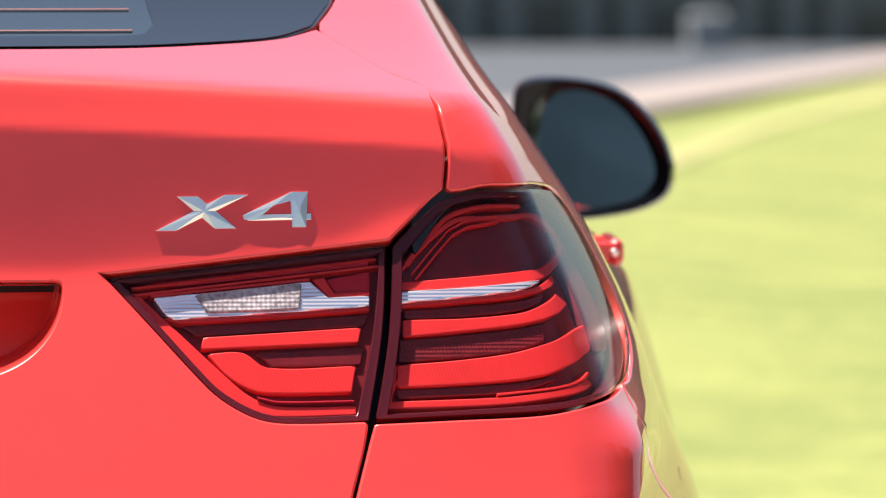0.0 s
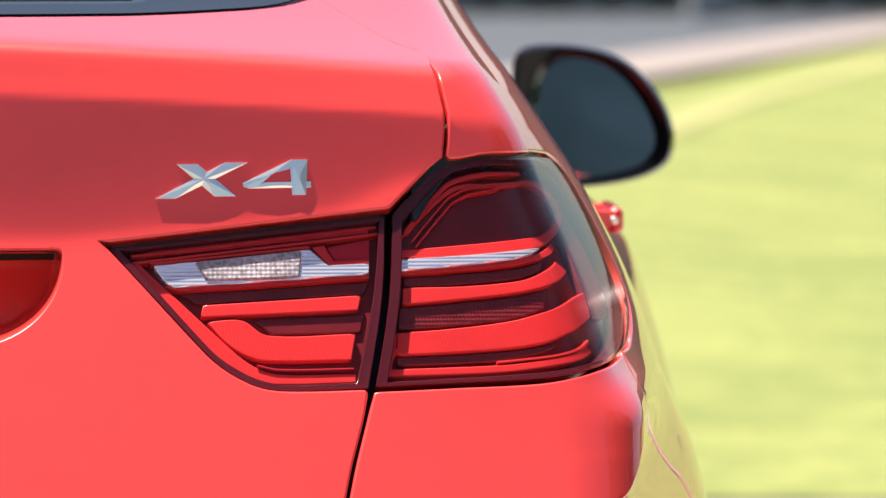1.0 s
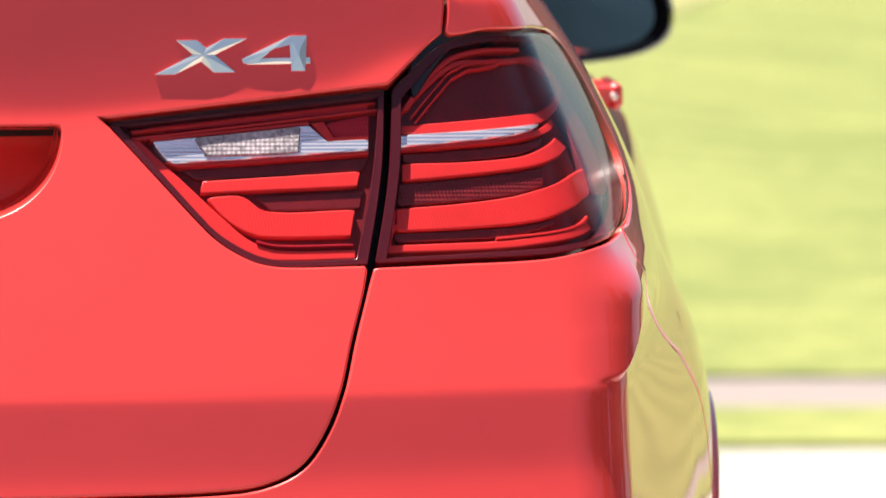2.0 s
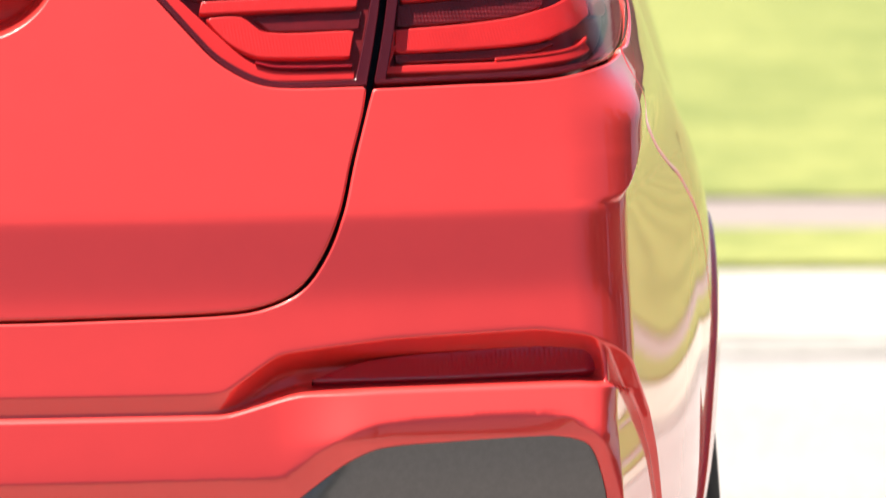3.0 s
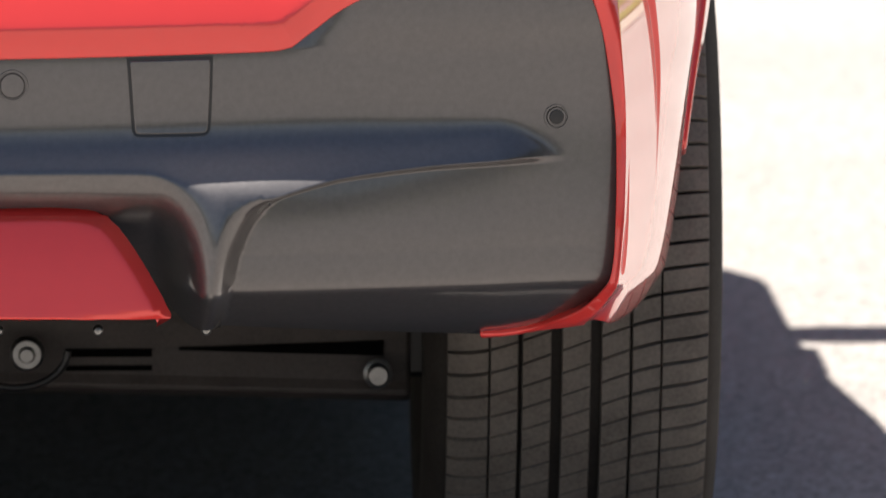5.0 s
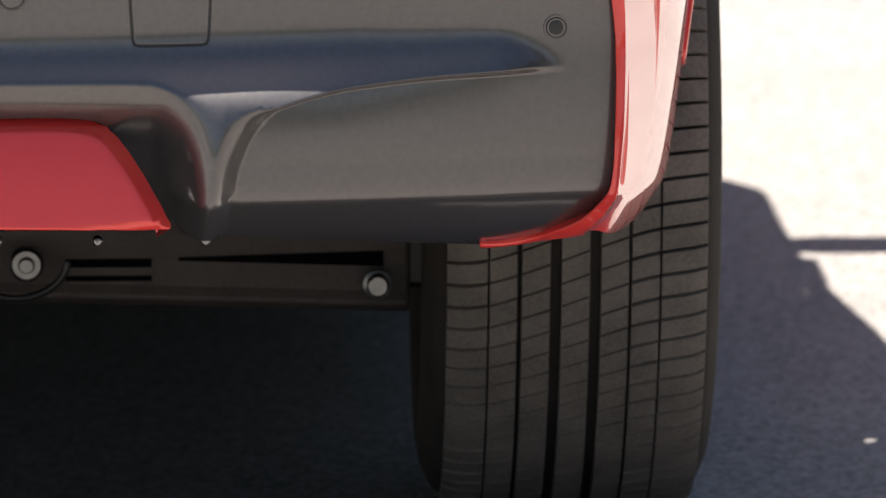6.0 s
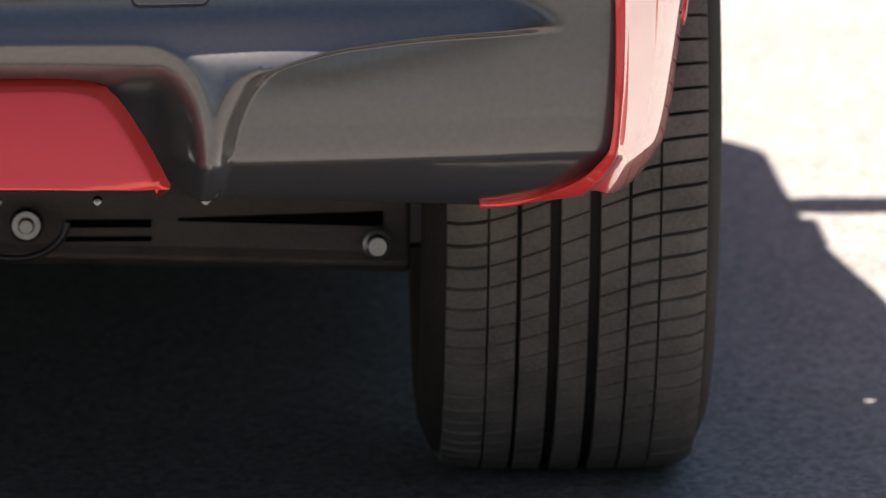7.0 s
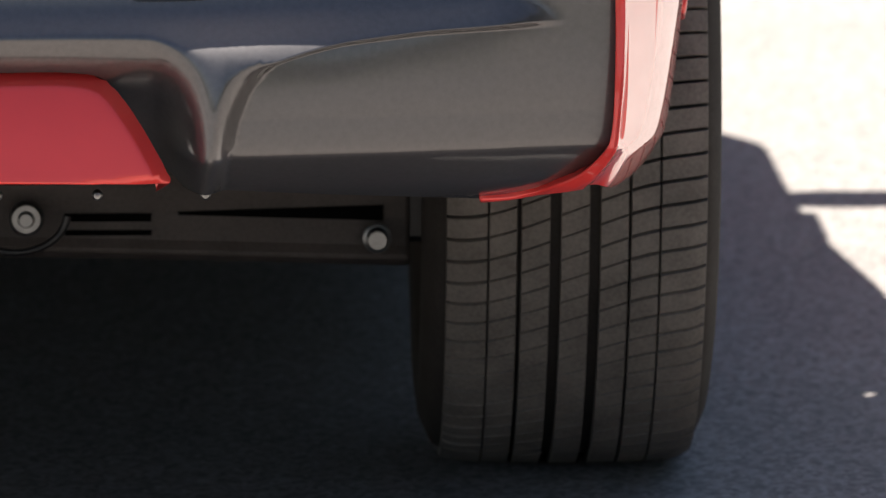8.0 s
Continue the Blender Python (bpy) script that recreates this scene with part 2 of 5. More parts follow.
def corner_edge(s, z):
    run = 0.004 + 0.035 * ease((s - 0.95) / 0.09)
    above = ease((z - shelf(s) + run) / (2 * run))
    low = hinge(z, [(0.40, 0.8135), (0.46, 0.8165, .01), (0.50, 0.820, .01), (0.60, 0.834, .02), (0.70, 0.8325, .02), (0.76, 0.8305, .02), (0.83, 0.828, .02), (0.90, 0.8265, .02), (1.0, 0.826)])
    tight = hinge(z, [(0.40, 0.006), (0.50, 0.006, .01), (0.60, 0.040, .02), (0.66, 0.058, .02), (1.0, 0.062)])
    rise = np.maximum(z - 0.915, 0)
    return low + (0.842 + 0.055 * rise - low) * above, tight + (0.022 + 0.25 * rise) * above


def skin(a, z):
    """Point of the outer skin: a metres along the section from the centre of the rear, at height z."""
    a, z = np.broadcast_arrays(np.asarray(a, float), np.asarray(z, float))
    edge, radius = corner_edge(np.abs(a), z)
    m = ease((0.996 - z) / 0.060)[..., None]
    return body(a, z) * (1 - m) + rounded(a, z, edge, radius) * m


# ---- builders ----
def part(name, bm, mat, parent=None, label=""):
    me = bpy.data.meshes.new(name)
    bm.normal_update()
    bm.to_mesh(me)
    bm.free()
    me.materials.append(mat)
    ob = new(name, me)
    if parent:
        ob.parent = parent
    return tagged(ob, label)


def from_arrays(name, co, faces, normals, mat, parent=None, label=""):
    me = bpy.data.meshes.new(name)
    me.from_pydata([tuple(c) for c in co], [], faces)
    me.update()
    if normals is not None:
        me.shade_smooth()
        me.normals_split_custom_set_from_vertices([tuple(n) for n in normals])
    me.materials.append(mat)
    ob = new(name, me)
    if parent:
        ob.parent = parent
    return tagged(ob, label)


def curve(ctrl, step=0.008):
    """A closed smooth outline through control points; a third entry 1 marks a corner."""
    n, out = len(ctrl), []
    for i in range(n):
        p0, p1, p2, p3 = (np.array(ctrl[(i + k) % n][:2], float) for k in (-1, 0, 1, 2))
        c1, c2 = len(ctrl[i]) > 2, len(ctrl[(i + 1) % n]) > 2
        if np.hypot(*(p2 - p1)) < 1e-6:
            continue
        m1 = (p2 - p1) if c1 else (p2 - p0) * np.hypot(*(p2 - p1)) / (np.hypot(*(p1 - p0)) + np.hypot(*(p2 - p1)) + 1e-9)
        m2 = (p2 - p1) if c2 else (p3 - p1) * np.hypot(*(p2 - p1)) / (np.hypot(*(p3 - p2)) + np.hypot(*(p2 - p1)) + 1e-9)
        k = max(1, int(np.hypot(*(p2 - p1)) / step))
        for t in np.arange(k) / k:
            h = 2 * t ** 3 - 3 * t ** 2
            out.append((1 + h) * p1 + (t ** 3 - 2 * t * t + t) * m1 - h * p2 + (t ** 3 - t * t) * m2)
    return np.array(out)


def both(half):
    """A symmetric closed outline from its right half, which starts and ends on the centre plane."""
    return list(half) + [(-p[0], *p[1:]) for p in reversed(half)]


def inset(poly, d):
    nxt, prv = np.roll(poly, -1, 0), np.roll(poly, 1, 0)
    t1, t2 = nxt - poly, poly - prv
    t1 /= np.linalg.norm(t1, axis=1)[:, None] + 1e-12
    t2 /= np.linalg.norm(t2, axis=1)[:, None] + 1e-12
    n1, n2 = np.stack([-t1[:, 1], t1[:, 0]], 1), np.stack([-t2[:, 1], t2[:, 0]], 1)
    n = n1 + n2
    n /= np.linalg.norm(n, axis=1)[:, None] + 1e-12
    k = np.clip((n * n1).sum(1), 0.45, 1)
    area = (poly[:, 0] * nxt[:, 1] - nxt[:, 0] * poly[:, 1]).sum()
    return poly + n * (d / k)[:, None] * (1 if area > 0 else -1)


def inside(pts, poly):
    x, y, hit = pts[:, 0], pts[:, 1], np.zeros(len(pts), bool)
    q = np.roll(poly, -1, 0)
    for (x1, y1), (x2, y2) in zip(poly, q):
        if y1 != y2:
            hit ^= ((y1 > y) != (y2 > y)) & (x < (x2 - x1) * (y - y1) / (y2 - y1) + x1)
    return hit


def clearance(pts, poly):
    q, best = np.roll(poly, -1, 0), np.full(len(pts), 9.0)
    for a, b in zip(poly, q):
        d = b - a
        t = np.clip(((pts - a) @ d) / (d @ d + 1e-12), 0, 1)
        best = np.minimum(best, np.linalg.norm(pts - a - t[:, None] * d, axis=1))
    return best


def shrink(ring, d, surf):
    """The outline moved inwards by d metres as measured on the surface."""
    w = inset(ring, d) - ring
    n = w / (np.linalg.norm(w, axis=1)[:, None] + 1e-12)
    e = 0.0008
    long = np.linalg.norm(surf(ring[:, 0] + e * n[:, 0], ring[:, 1] + e * n[:, 1]) - surf(ring[:, 0], ring[:, 1]), axis=1) / e
    return ring + w / np.clip(long, 1.0, 12.0)[:, None]


def panel(name, outline, mat, parent, label="", surf=skin, step=0.012, thick=0.012, edge=0.0025, gap=0.0015, holes=(), line_step=None, zstep=None, loops=(), lines=(), calm=None):
    """A sheet that follows surf inside an outline, with rolled edges, real thickness and normals taken from the surface."""
    rings = [shrink(curve(o, line_step or step * 0.7), gap + edge if i == 0 else -gap - edge, surf) for i, o in enumerate([outline, *holes])]
    lo, hi = rings[0].min(0), rings[0].max(0)
    zs = zstep or step
    gx, gz = np.meshgrid(np.arange(lo[0] + step / 2, hi[0], step), np.arange(lo[1] + zs / 2, hi[1], zs))
    pts = np.stack([gx.ravel(), gz.ravel()], 1)
    pts = pts[inside(pts, rings[0])]
    for r in rings[1:]:
        pts = pts[~inside(pts, r)]
    for r in rings:
        pts = pts[clearance(pts, r) > min(step, zs) * 0.45]
    added = []
    for d in loops:
        for i, r in enumerate(rings):
            added.append(inset(r, d if i == 0 else -d))
    added += [np.array(l) for l in lines]
    if added:
        more = np.vstack(added)
        more = more[inside(more, rings[0])]
        for i, r in enumerate(rings):
            if i:
                more = more[~inside(more, r)]
            more = more[clearance(more, r) > 0.0008]
        cell = {tuple(c) for c in np.floor(more / (0.6 * np.array([step, zs]))).astype(int)}
        keys = np.floor(pts / (0.6 * np.array([step, zs]))).astype(int)
        pts = np.vstack([pts[[tuple(q) not in cell for q in keys]], more])
    co, edges, k = [], [], 0
    for r in rings:
        co += [Vector(p) for p in r]
        edges += [(k + i, k + (i + 1) % len(r)) for i in range(len(r))]
        k += len(r)
    co += [Vector(p) for p in pts]
    v2, e2, f2, vo, eo, fo = geometry.delaunay_2d_cdt(co, edges, [], 1, 1e-7)
    uv = np.array([tuple(v) for v in v2])
    if rings[1:]:
        keep = []
        mid = np.array([uv[list(f)].mean(0) for f in f2])
        bad = np.zeros(len(mid), bool)
        for r in rings[1:]:
            bad |= inside(mid, r)
        f2 = [f for f, b in zip(f2, bad) if not b]
    def frame_at(q, sf=surf):
        h = 0.0006
        p = sf(q[:, 0], q[:, 1])
        du = sf(q[:, 0] + h, q[:, 1]) - sf(q[:, 0] - h, q[:, 1])
        dv = sf(q[:, 0], q[:, 1] + h) - sf(q[:, 0], q[:, 1] - h)
        n = np.cross(du, dv)
        return p, n / (np.linalg.norm(n, axis=1)[:, None] + 1e-15)
    p, n = frame_at(uv)
    P, N, F = list(p), list(n), []
    for f in f2:
        a, b, c = (uv[i] for i in f)
        turn = (b[0] - a[0]) * (c[1] - a[1]) - (b[1] - a[1]) * (c[0] - a[0])
        F.append(tuple(f) if turn > 0 else tuple(reversed(f)))
    for j, r in enumerate(rings):
        q = r
        nxt = np.roll(q, -1, 0)
        area = (q[:, 0] * nxt[:, 1] - nxt[:, 0] * q[:, 1]).sum()
        if (area > 0) != (j == 0):
            q = q[::-1]
        bp, bn = frame_at(q)
        if calm:
            bn = frame_at(q, calm)[1]
        t = np.roll(bp, -1, 0) - np.roll(bp, 1, 0)
        t /= np.linalg.norm(t, axis=1)[:, None] + 1e-12
        o = np.cross(t, bn)
        rows, m = [], len(q)
        for ang in (0, 35, 70, 90):
            s, c = math.sin(radians(ang)), math.cos(radians(ang))
            rows.append((bp + o * edge * s - bn * edge * (1 - c), bn * c + o * s))
        rows.append((bp + o * edge - bn * thick, o))
        base = len(P)
        for pp, nn in rows:
            P += list(pp)
            N += list(nn)
        for k in range(len(rows) - 1):
            for i in range(m):
                i2 = (i + 1) % m
                F.append((base + k * m + i, base + (k + 1) * m + i, base + (k + 1) * m + i2, base + k * m + i2))
    return from_arrays(name, P, F, N, mat, parent, label)


def beside(line, offsets):
    """Rows of points that run along a line at the given distances, on both sides of the car."""
    u = np.linspace(0, len(line) - 1, 160)
    q = np.stack([np.interp(u, np.arange(len(line)), np.array(line)[:, i]) for i in (0, 1)], 1)
    t = np.gradient(q, axis=0)
    n = np.stack([-t[:, 1], t[:, 0]], 1) / np.linalg.norm(t, axis=1)[:, None]
    return [(q + d * n) * np.array([k, 1]) for d in offsets for k in (1, -1)]


def flip(ob_points):
    return [(-p[0], *p[1:]) for p in reversed(ob_points)]


def sunk(depth, base=skin):
    """The same surface moved inwards along its normal."""
    def moved(a, z):
        h = 0.003
        du, dv = base(a + h, z) - base(a - h, z), base(a, z + h) - base(a, z - h)
        n = np.cross(du, dv)
        return base(a, z) - depth * n / (np.linalg.norm(n, axis=-1)[..., None] + 1e-15)
    return moved


def along(y, z):
    """Section coordinate of the side at a given y and height."""
    y, z = np.asarray(y, float), np.asarray(z, float)
    rest = y - rear_line(z + sag(1.0, z), crest(1.1)) - 0.0567
    return np.where(rest > _cy[-1], ARC + rest - _cy[-1], np.interp(rest, _cy, _arc))


def side(pts):
    return [(float(along(p[0], p[1])), *p[1:]) for p in pts]


def box(bm, lo, hi, m=None):
    v = [bm.verts.new((x, y, z)) for z in (lo[2], hi[2]) for y in (lo[1], hi[1]) for x in (lo[0], hi[0])]
    for f in ((0, 2, 3, 1), (4, 5, 7, 6), (0, 1, 5, 4), (1, 3, 7, 5), (3, 2, 6, 7), (2, 0, 4, 6)):
        bm.faces.new([v[i] for i in f])
    if m is not None:
        bmesh.ops.transform(bm, matrix=m, verts=v)
    return v


def soften(ob, width=0.004, seg=2):
    b = ob.modifiers.new("bevel", "BEVEL")
    b.width, b.segments, b.limit_method = width, seg, "ANGLE"
    return ob


def lathe(profile, steps, axis="X", at=(0, 0, 0), closed=False):
    """A turned mesh from (radius, along) pairs round the x axis."""
    bm = bmesh.new()
    rings = []
    for i in range(steps):
        c, s = math.cos(2 * math.pi * i / steps), math.sin(2 * math.pi * i / steps)
        if axis == "X":
            rings.append([bm.verts.new((at[0] + h, at[1] + r * c, at[2] + r * s)) for r, h in profile])
        elif axis == "Y":
            rings.append([bm.verts.new((at[0] + r * c, at[1] + h, at[2] + r * s)) for r, h in profile])
        else:
            rings.append([bm.verts.new((at[0] + r * c, at[1] + r * s, at[2] + h)) for r, h in profile])
    k = len(profile)
    for i in range(steps):
        a, b = rings[i], rings[(i + 1) % steps]
        for j in range(k if closed else k - 1):
            bm.faces.new((a[j], a[(j + 1) % k], b[(j + 1) % k], b[j]))
    if not closed:
        for j in (0, k - 1):
            if profile[j][0] > 1e-6:
                bm.faces.new([r[j] for r in rings])
    bmesh.ops.remove_doubles(bm, verts=bm.verts, dist=1e-6)
    bmesh.ops.recalc_face_normals(bm, faces=bm.faces)
    return bm


def smooth(ob, angle=35):
    ob.data.shade_smooth()
    ob.data.set_sharp_from_angle(angle=radians(angle))
    return ob



# ---- setting ----
def sheet(name, x0, x1, y0, y1, z, mat, cuts=1, drop=0.05):
    bm = bmesh.new()
    box(bm, (x0, y0, z - drop), (x1, y1, z))
    return part(name, bm, mat)


ground = tagged(sheet("ground", -2500, 2500, -2500, 2500, -0.16, GRASS), "wide green lawn reaching the horizon", "ground", kind="structure")
road = tagged(sheet("road", -60, 60, -40, 9.45, 0.0, ASPHALT, drop=0.2), "pale sunlit concrete road surface under the car", "road", kind="structure")

# ---- outlines of the car's panels: section coordinate, height, corner mark ----
GATE_LOW = [(0.0, 0.7891), (0.3232, 0.7902), (0.4191, 0.7922), (0.5145, 0.7953), (0.5490, 0.8003), (0.5793, 0.8135), (0.6006, 0.8368), (0.6207, 0.8723),
            (0.6392, 0.9150), (0.6593, 0.9551), (0.6677, 0.9764, 1)]
LAMP_IN = [(0.6677, 0.9774, 1), (0.5924, 0.9756), (0.5674, 0.9792), (0.5436, 0.9909), (0.5259, 1.0056), (0.4509, 1.0935, 1), (0.7283, 1.1195, 1)]
GATE_TOP = [(0.7320, 1.1204, 1), (0.7843, 1.1542), (0.7990, 1.1623, 1), (0.8200, 1.2017, 1), (0.8332, 1.2457), (0.8034, 1.2591), (0.7435, 1.2955, 1),
            (0.7007, 1.2883), (0.6348, 1.2841), (0.5091, 1.2809), (0.0, 1.281)]
LAMP_OUT = [(0.6718, 0.9784, 1), (0.7330, 1.1195, 1), (0.7870, 1.1533), (0.8059, 1.1593), (0.8480, 1.1645), (1.0170, 1.1604), (1.1240, 1.1519),
            (1.1637, 1.1322), (1.1818, 1.0937), (1.1864, 1.0547), (1.1618, 1.0264), (1.0632, 1.0017), (0.9641, 0.9928), (0.8841, 0.9896), (0.8233, 0.9838), (0.7456, 0.9809)]
BLACK_EDGE = [(0.0, 0.6340), (0.3235, 0.6364), (0.4269, 0.6376), (0.5026, 0.6389), (0.5545, 0.6403), (0.5686, 0.6433), (0.5866, 0.6563), (0.6152, 0.6759), (0.6427, 0.6865),
              (0.7003, 0.6910), (0.7722, 0.6931), (0.8009, 0.6921), (0.8153, 0.6858), (0.8252, 0.6615), (0.8345, 0.6110), (0.8414, 0.5651), (0.8478, 0.4763), (0.8474, 0.4540),
              (0.8450, 0.4335), (0.8381, 0.4150), (0.8211, 0.4005), (0.7994, 0.3935), (0.7759, 0.3905), (0.75, 0.3905, 1)]
INSERT_EDGE = [(0.4820, 0.4229, 1), (0.4672, 0.4453), (0.4419, 0.4827), (0.4164, 0.5105), (0.3877, 0.5183), (0.3266, 0.5191), (0.0, 0.5192)]
GAP_SIDE = [(1.006, 0.972), (1.030, 0.954), (1.070, 0.9375), (1.115, 0.926), (1.16, 0.9155), (1.22, 0.8975), (1.29, 0.880), (1.3583, 0.863)] + side([(0.585, 0.80), (0.600, 0.62, 1)])
ARCH_LOW = side([(0.555, 0.555), (0.520, 0.47), (0.508, 0.43), (0.49, 0.368, 1)])


LEDGE = [(0, 0.5756), (0.5111, 0.5754), (0.6558, 0.5781), (0.7515, 0.5828), (0.7969, 0.5664), (0.8556, 0.5593)]
POCKET_ROOF = [(0.5180, 0.484), (0.5205, 0.5062), (0.5262, 0.5148), (0.5353, 0.5237), (0.5444, 0.5280), (0.6107, 0.5413), (0.6872, 0.5475), (0.7661, 0.5500), (0.81, 0.551)]
LIP_LOW = [(0, 0.7143), (0.5097, 0.7183), (0.5723, 0.7367), (0.7013, 0.7387), (0.8172, 0.7406), (0.8470, 0.7362)]
POCKET_TOP = [(0, 0.7284), (0.5098, 0.7324), (0.5574, 0.7630), (0.6537, 0.7739), (0.7812, 0.7798), (0.8289, 0.7740), (0.8596, 0.7573), (0.9011, 0.7349), (0.9671, 0.7014), (1.0038, 0.6704),
              (1.0280, 0.6307), (1.0430, 0.592), (1.0600, 0.5475), (1.0680, 0.5103), (1.0760, 0.44)]
BLACK_LINE = curve(both(BLACK_EDGE + [(0.6257, 0.4030), (0.0, 0.3925)]), 0.012)


def undercut(s, z):
    """The lower edge turns under the car: how far it moves inwards across and along."""
    start = 0.4475 - 0.12 * np.maximum(s - 0.87, 0)
    deep = hinge((start - z) / 0.045, [(-2, 0), (0, 0, .10), (0.8, 0.8, .2), (2, 3.5)])
    return -0.020 * np.minimum(deep, 1.1) * ease((s - 0.72) / 0.15), 0.058 * deep * (1 - ease((s - 0.855) / 0.14))


def brow(s, z):
    """Beside the plate the lip starts higher up and stands further out."""
    return -0.019 * ease((s - 0.54) / 0.10) * hinge(z, [(0.58, 0), (0.645, 0, .008), (0.693, 1, .004), (0.75, 0, .010), (0.82, 0)])


def low_edge(z):
    """Half width at the sharp corner beside the valance."""
    return hinge(z, [(0.40, 0.8135), (0.46, 0.8165, .01), (0.50, 0.820, .01), (0.55, 0.8215, .01), (0.60, 0.8215, .01), (0.66, 0.8170, .01), (0.70, 0.8145, .01), (0.80, 0.8145)])


def bumper_skin(a, z):
    a, z = np.broadcast_arrays(np.asarray(a, float), np.asarray(z, float))
    s = np.abs(a)
    top = hinge(s, POCKET_TOP, 0.006)
    low = hinge(s, LIP_LOW, 0.01)
    deep = hinge(s, [(0, 0.008), (0.5007, 0.008), (0.5879, 0.046), (0.8230, 0.046), (0.8587, 0.024), (1, 0.024)], 0.008)
    wide = np.maximum(top - low, 0.028) + 0.05 * ease((s - 0.8409) / 0.03)
    soft = hinge(s, [(0, 0.007), (0.5154, 0.007), (0.6387, 0.005), (1, 0.005)], 0.01)
    lip = ease((low - z) / soft)
    d = np.maximum(deep, 0) * hinge((top - z) / (0.62 * wide), [(-9, 0), (0, 0, .05), (1, 1, .08), (9, 1)]) * (1 - lip) * (1 - ease((s - 0.815) / 0.03))
    # round the corner the recess becomes a step inwards below the fin
    slope = (hinge(s + 0.001, POCKET_TOP, 0.006) - hinge(s - 0.001, POCKET_TOP, 0.006)) / 0.002
    below = ease((top - z) / np.sqrt(1 + slope ** 2) / 0.006 + 0.5) * ease((s - 0.815) / 0.02)
    near = low_edge(z) - 0.006 * (1 - lip) * ease((z - 0.70) / 0.02)
    edge, radius = corner_edge(s, z)
    edge = edge + (near - edge) * below
    radius = radius + (hinge(z, [(0.40, 0.006), (0.655, 0.006, .01), (0.70, 0.026, .01), (0.80, 0.026)]) - radius) * below
    m = ease((0.996 - z) / 0.060)[..., None]
    p = body(a, z) * (1 - m) + rounded(a, z, edge, radius) * m
    pts = np.stack([a.ravel(), z.ravel()], 1)
    off = clearance(pts, BLACK_LINE).reshape(a.shape)
    off = np.where(inside(pts, BLACK_LINE).reshape(a.shape), 0.0, off)
    band = hinge(s, [(0, 0.026), (0.5167, 0.026), (0.6197, 0.022), (0.7910, 0.022), (0.8340, 0.014), (1, 0.014)], 0.02)
    ux, uy = undercut(s, z)
    p[..., 0] += np.sign(a) * ux
    p[..., 1] += brow(s, z) * (1 - ease((s - 0.82) / 0.03)) + d + 0.014 * hinge(1 - off / band, [(-99, 0), (0, 0, .05), (1, 1)]) * (1 - ease((s - 0.853) / 0.008)) + uy
    return p


def valance_skin(a, z):
    a, z = np.broadcast_arrays(np.asarray(a, float), np.asarray(z, float))
    s = np.abs(a)
    ledge = hinge(s, LEDGE, 0.012) - 0.009
    roof = hinge(s, POCKET_ROOF, 0.010)
    fade = 1 - ease((s - 0.735) / 0.075)
    slope = (hinge(s + 0.001, POCKET_ROOF, 0.010) - hinge(s - 0.001, POCKET_ROOF, 0.010)) / 0.002
    pocket = ease((roof - z) / np.sqrt(1 + slope ** 2) / (0.007 + 0.022 * ease((0.565 - s) / 0.04)) + 0.5)
    drop = hinge(s, [(0, 0.034), (0.50, 0.037), (0.62, 0.037), (0.78, 0.017), (0.9, 0.017)], 0.01)
    out = (0.95 + 0.28 * np.exp(-((s - 0.555) / 0.12) ** 2)) * drop * hinge((ledge - z) / drop, [(-1, 0), (0, 0, .30), (0.9, 1, .48), (2, 1.04)]) * fade
    rim = hinge(s, [(0, 0.5475), (0.455, 0.5475), (0.515, 0.5260), (0.6, 0.5260)], 0.010)
    under = 0.125 * hinge((rim - z) / 0.10, [(-1, 0), (0, 0, .03), (1, 1, .06), (3, 1.05)]) * (1 - ease((s - 0.445) / 0.073))
    p = rounded(a, z, low_edge(z), 0.006)
    ux, uy = undercut(s, z)
    p[..., 0] += np.sign(a) * ux
    p[..., 1] += 0.015 + 0.085 * np.clip(0.645 - z, 0, 0.069) + 0.008 * np.clip((0.576 - z) / 0.10, 0, 1) + -0.019 * ease((s - 0.54) / 0.10) * hinge(z, [(0.58, 0), (0.645, 0, .008), (0.80, 3.23)]) - out * (1 - 0.86 * pocket) + under + uy
    return p


INSERT_LINE = curve(both(list(reversed(INSERT_EDGE)) + [(0.0, 0.3839)]), 0.01)


def insert_skin(a, z):
    """The red insert: a flat face inside a bevelled border."""
    shape = np.broadcast(a, z).shape
    pts = np.stack([np.broadcast_to(a, shape).ravel(), np.broadcast_to(z, shape).ravel()], 1)
    off = clearance(pts, INSERT_LINE).reshape(shape)
    q = skin(a, z)
    q[..., 1] += 0.032 - 0.013 * hinge(off, [(0, 0), (0.0125, 1.0, .0015), (0.2, 1.03)]) + 0.22 * (z - 0.47)
    return q


car = tagged(new("car"), "red coupe-style SUV parked on pale concrete", "car")

def gate_skin(a, z):
    """The tailgate, with the number plate recess below the overhang."""
    s = np.abs(a)
    r = np.hypot(0.876 * np.maximum(s - 0.308, 0), np.maximum(1.100 - z, 0))
    d = 0.082 * ease((0.090 - r) / 0.010) * ease((1.090 - z) / 0.008)
    p = skin(a, z)
    p[..., 1] += d
    return p


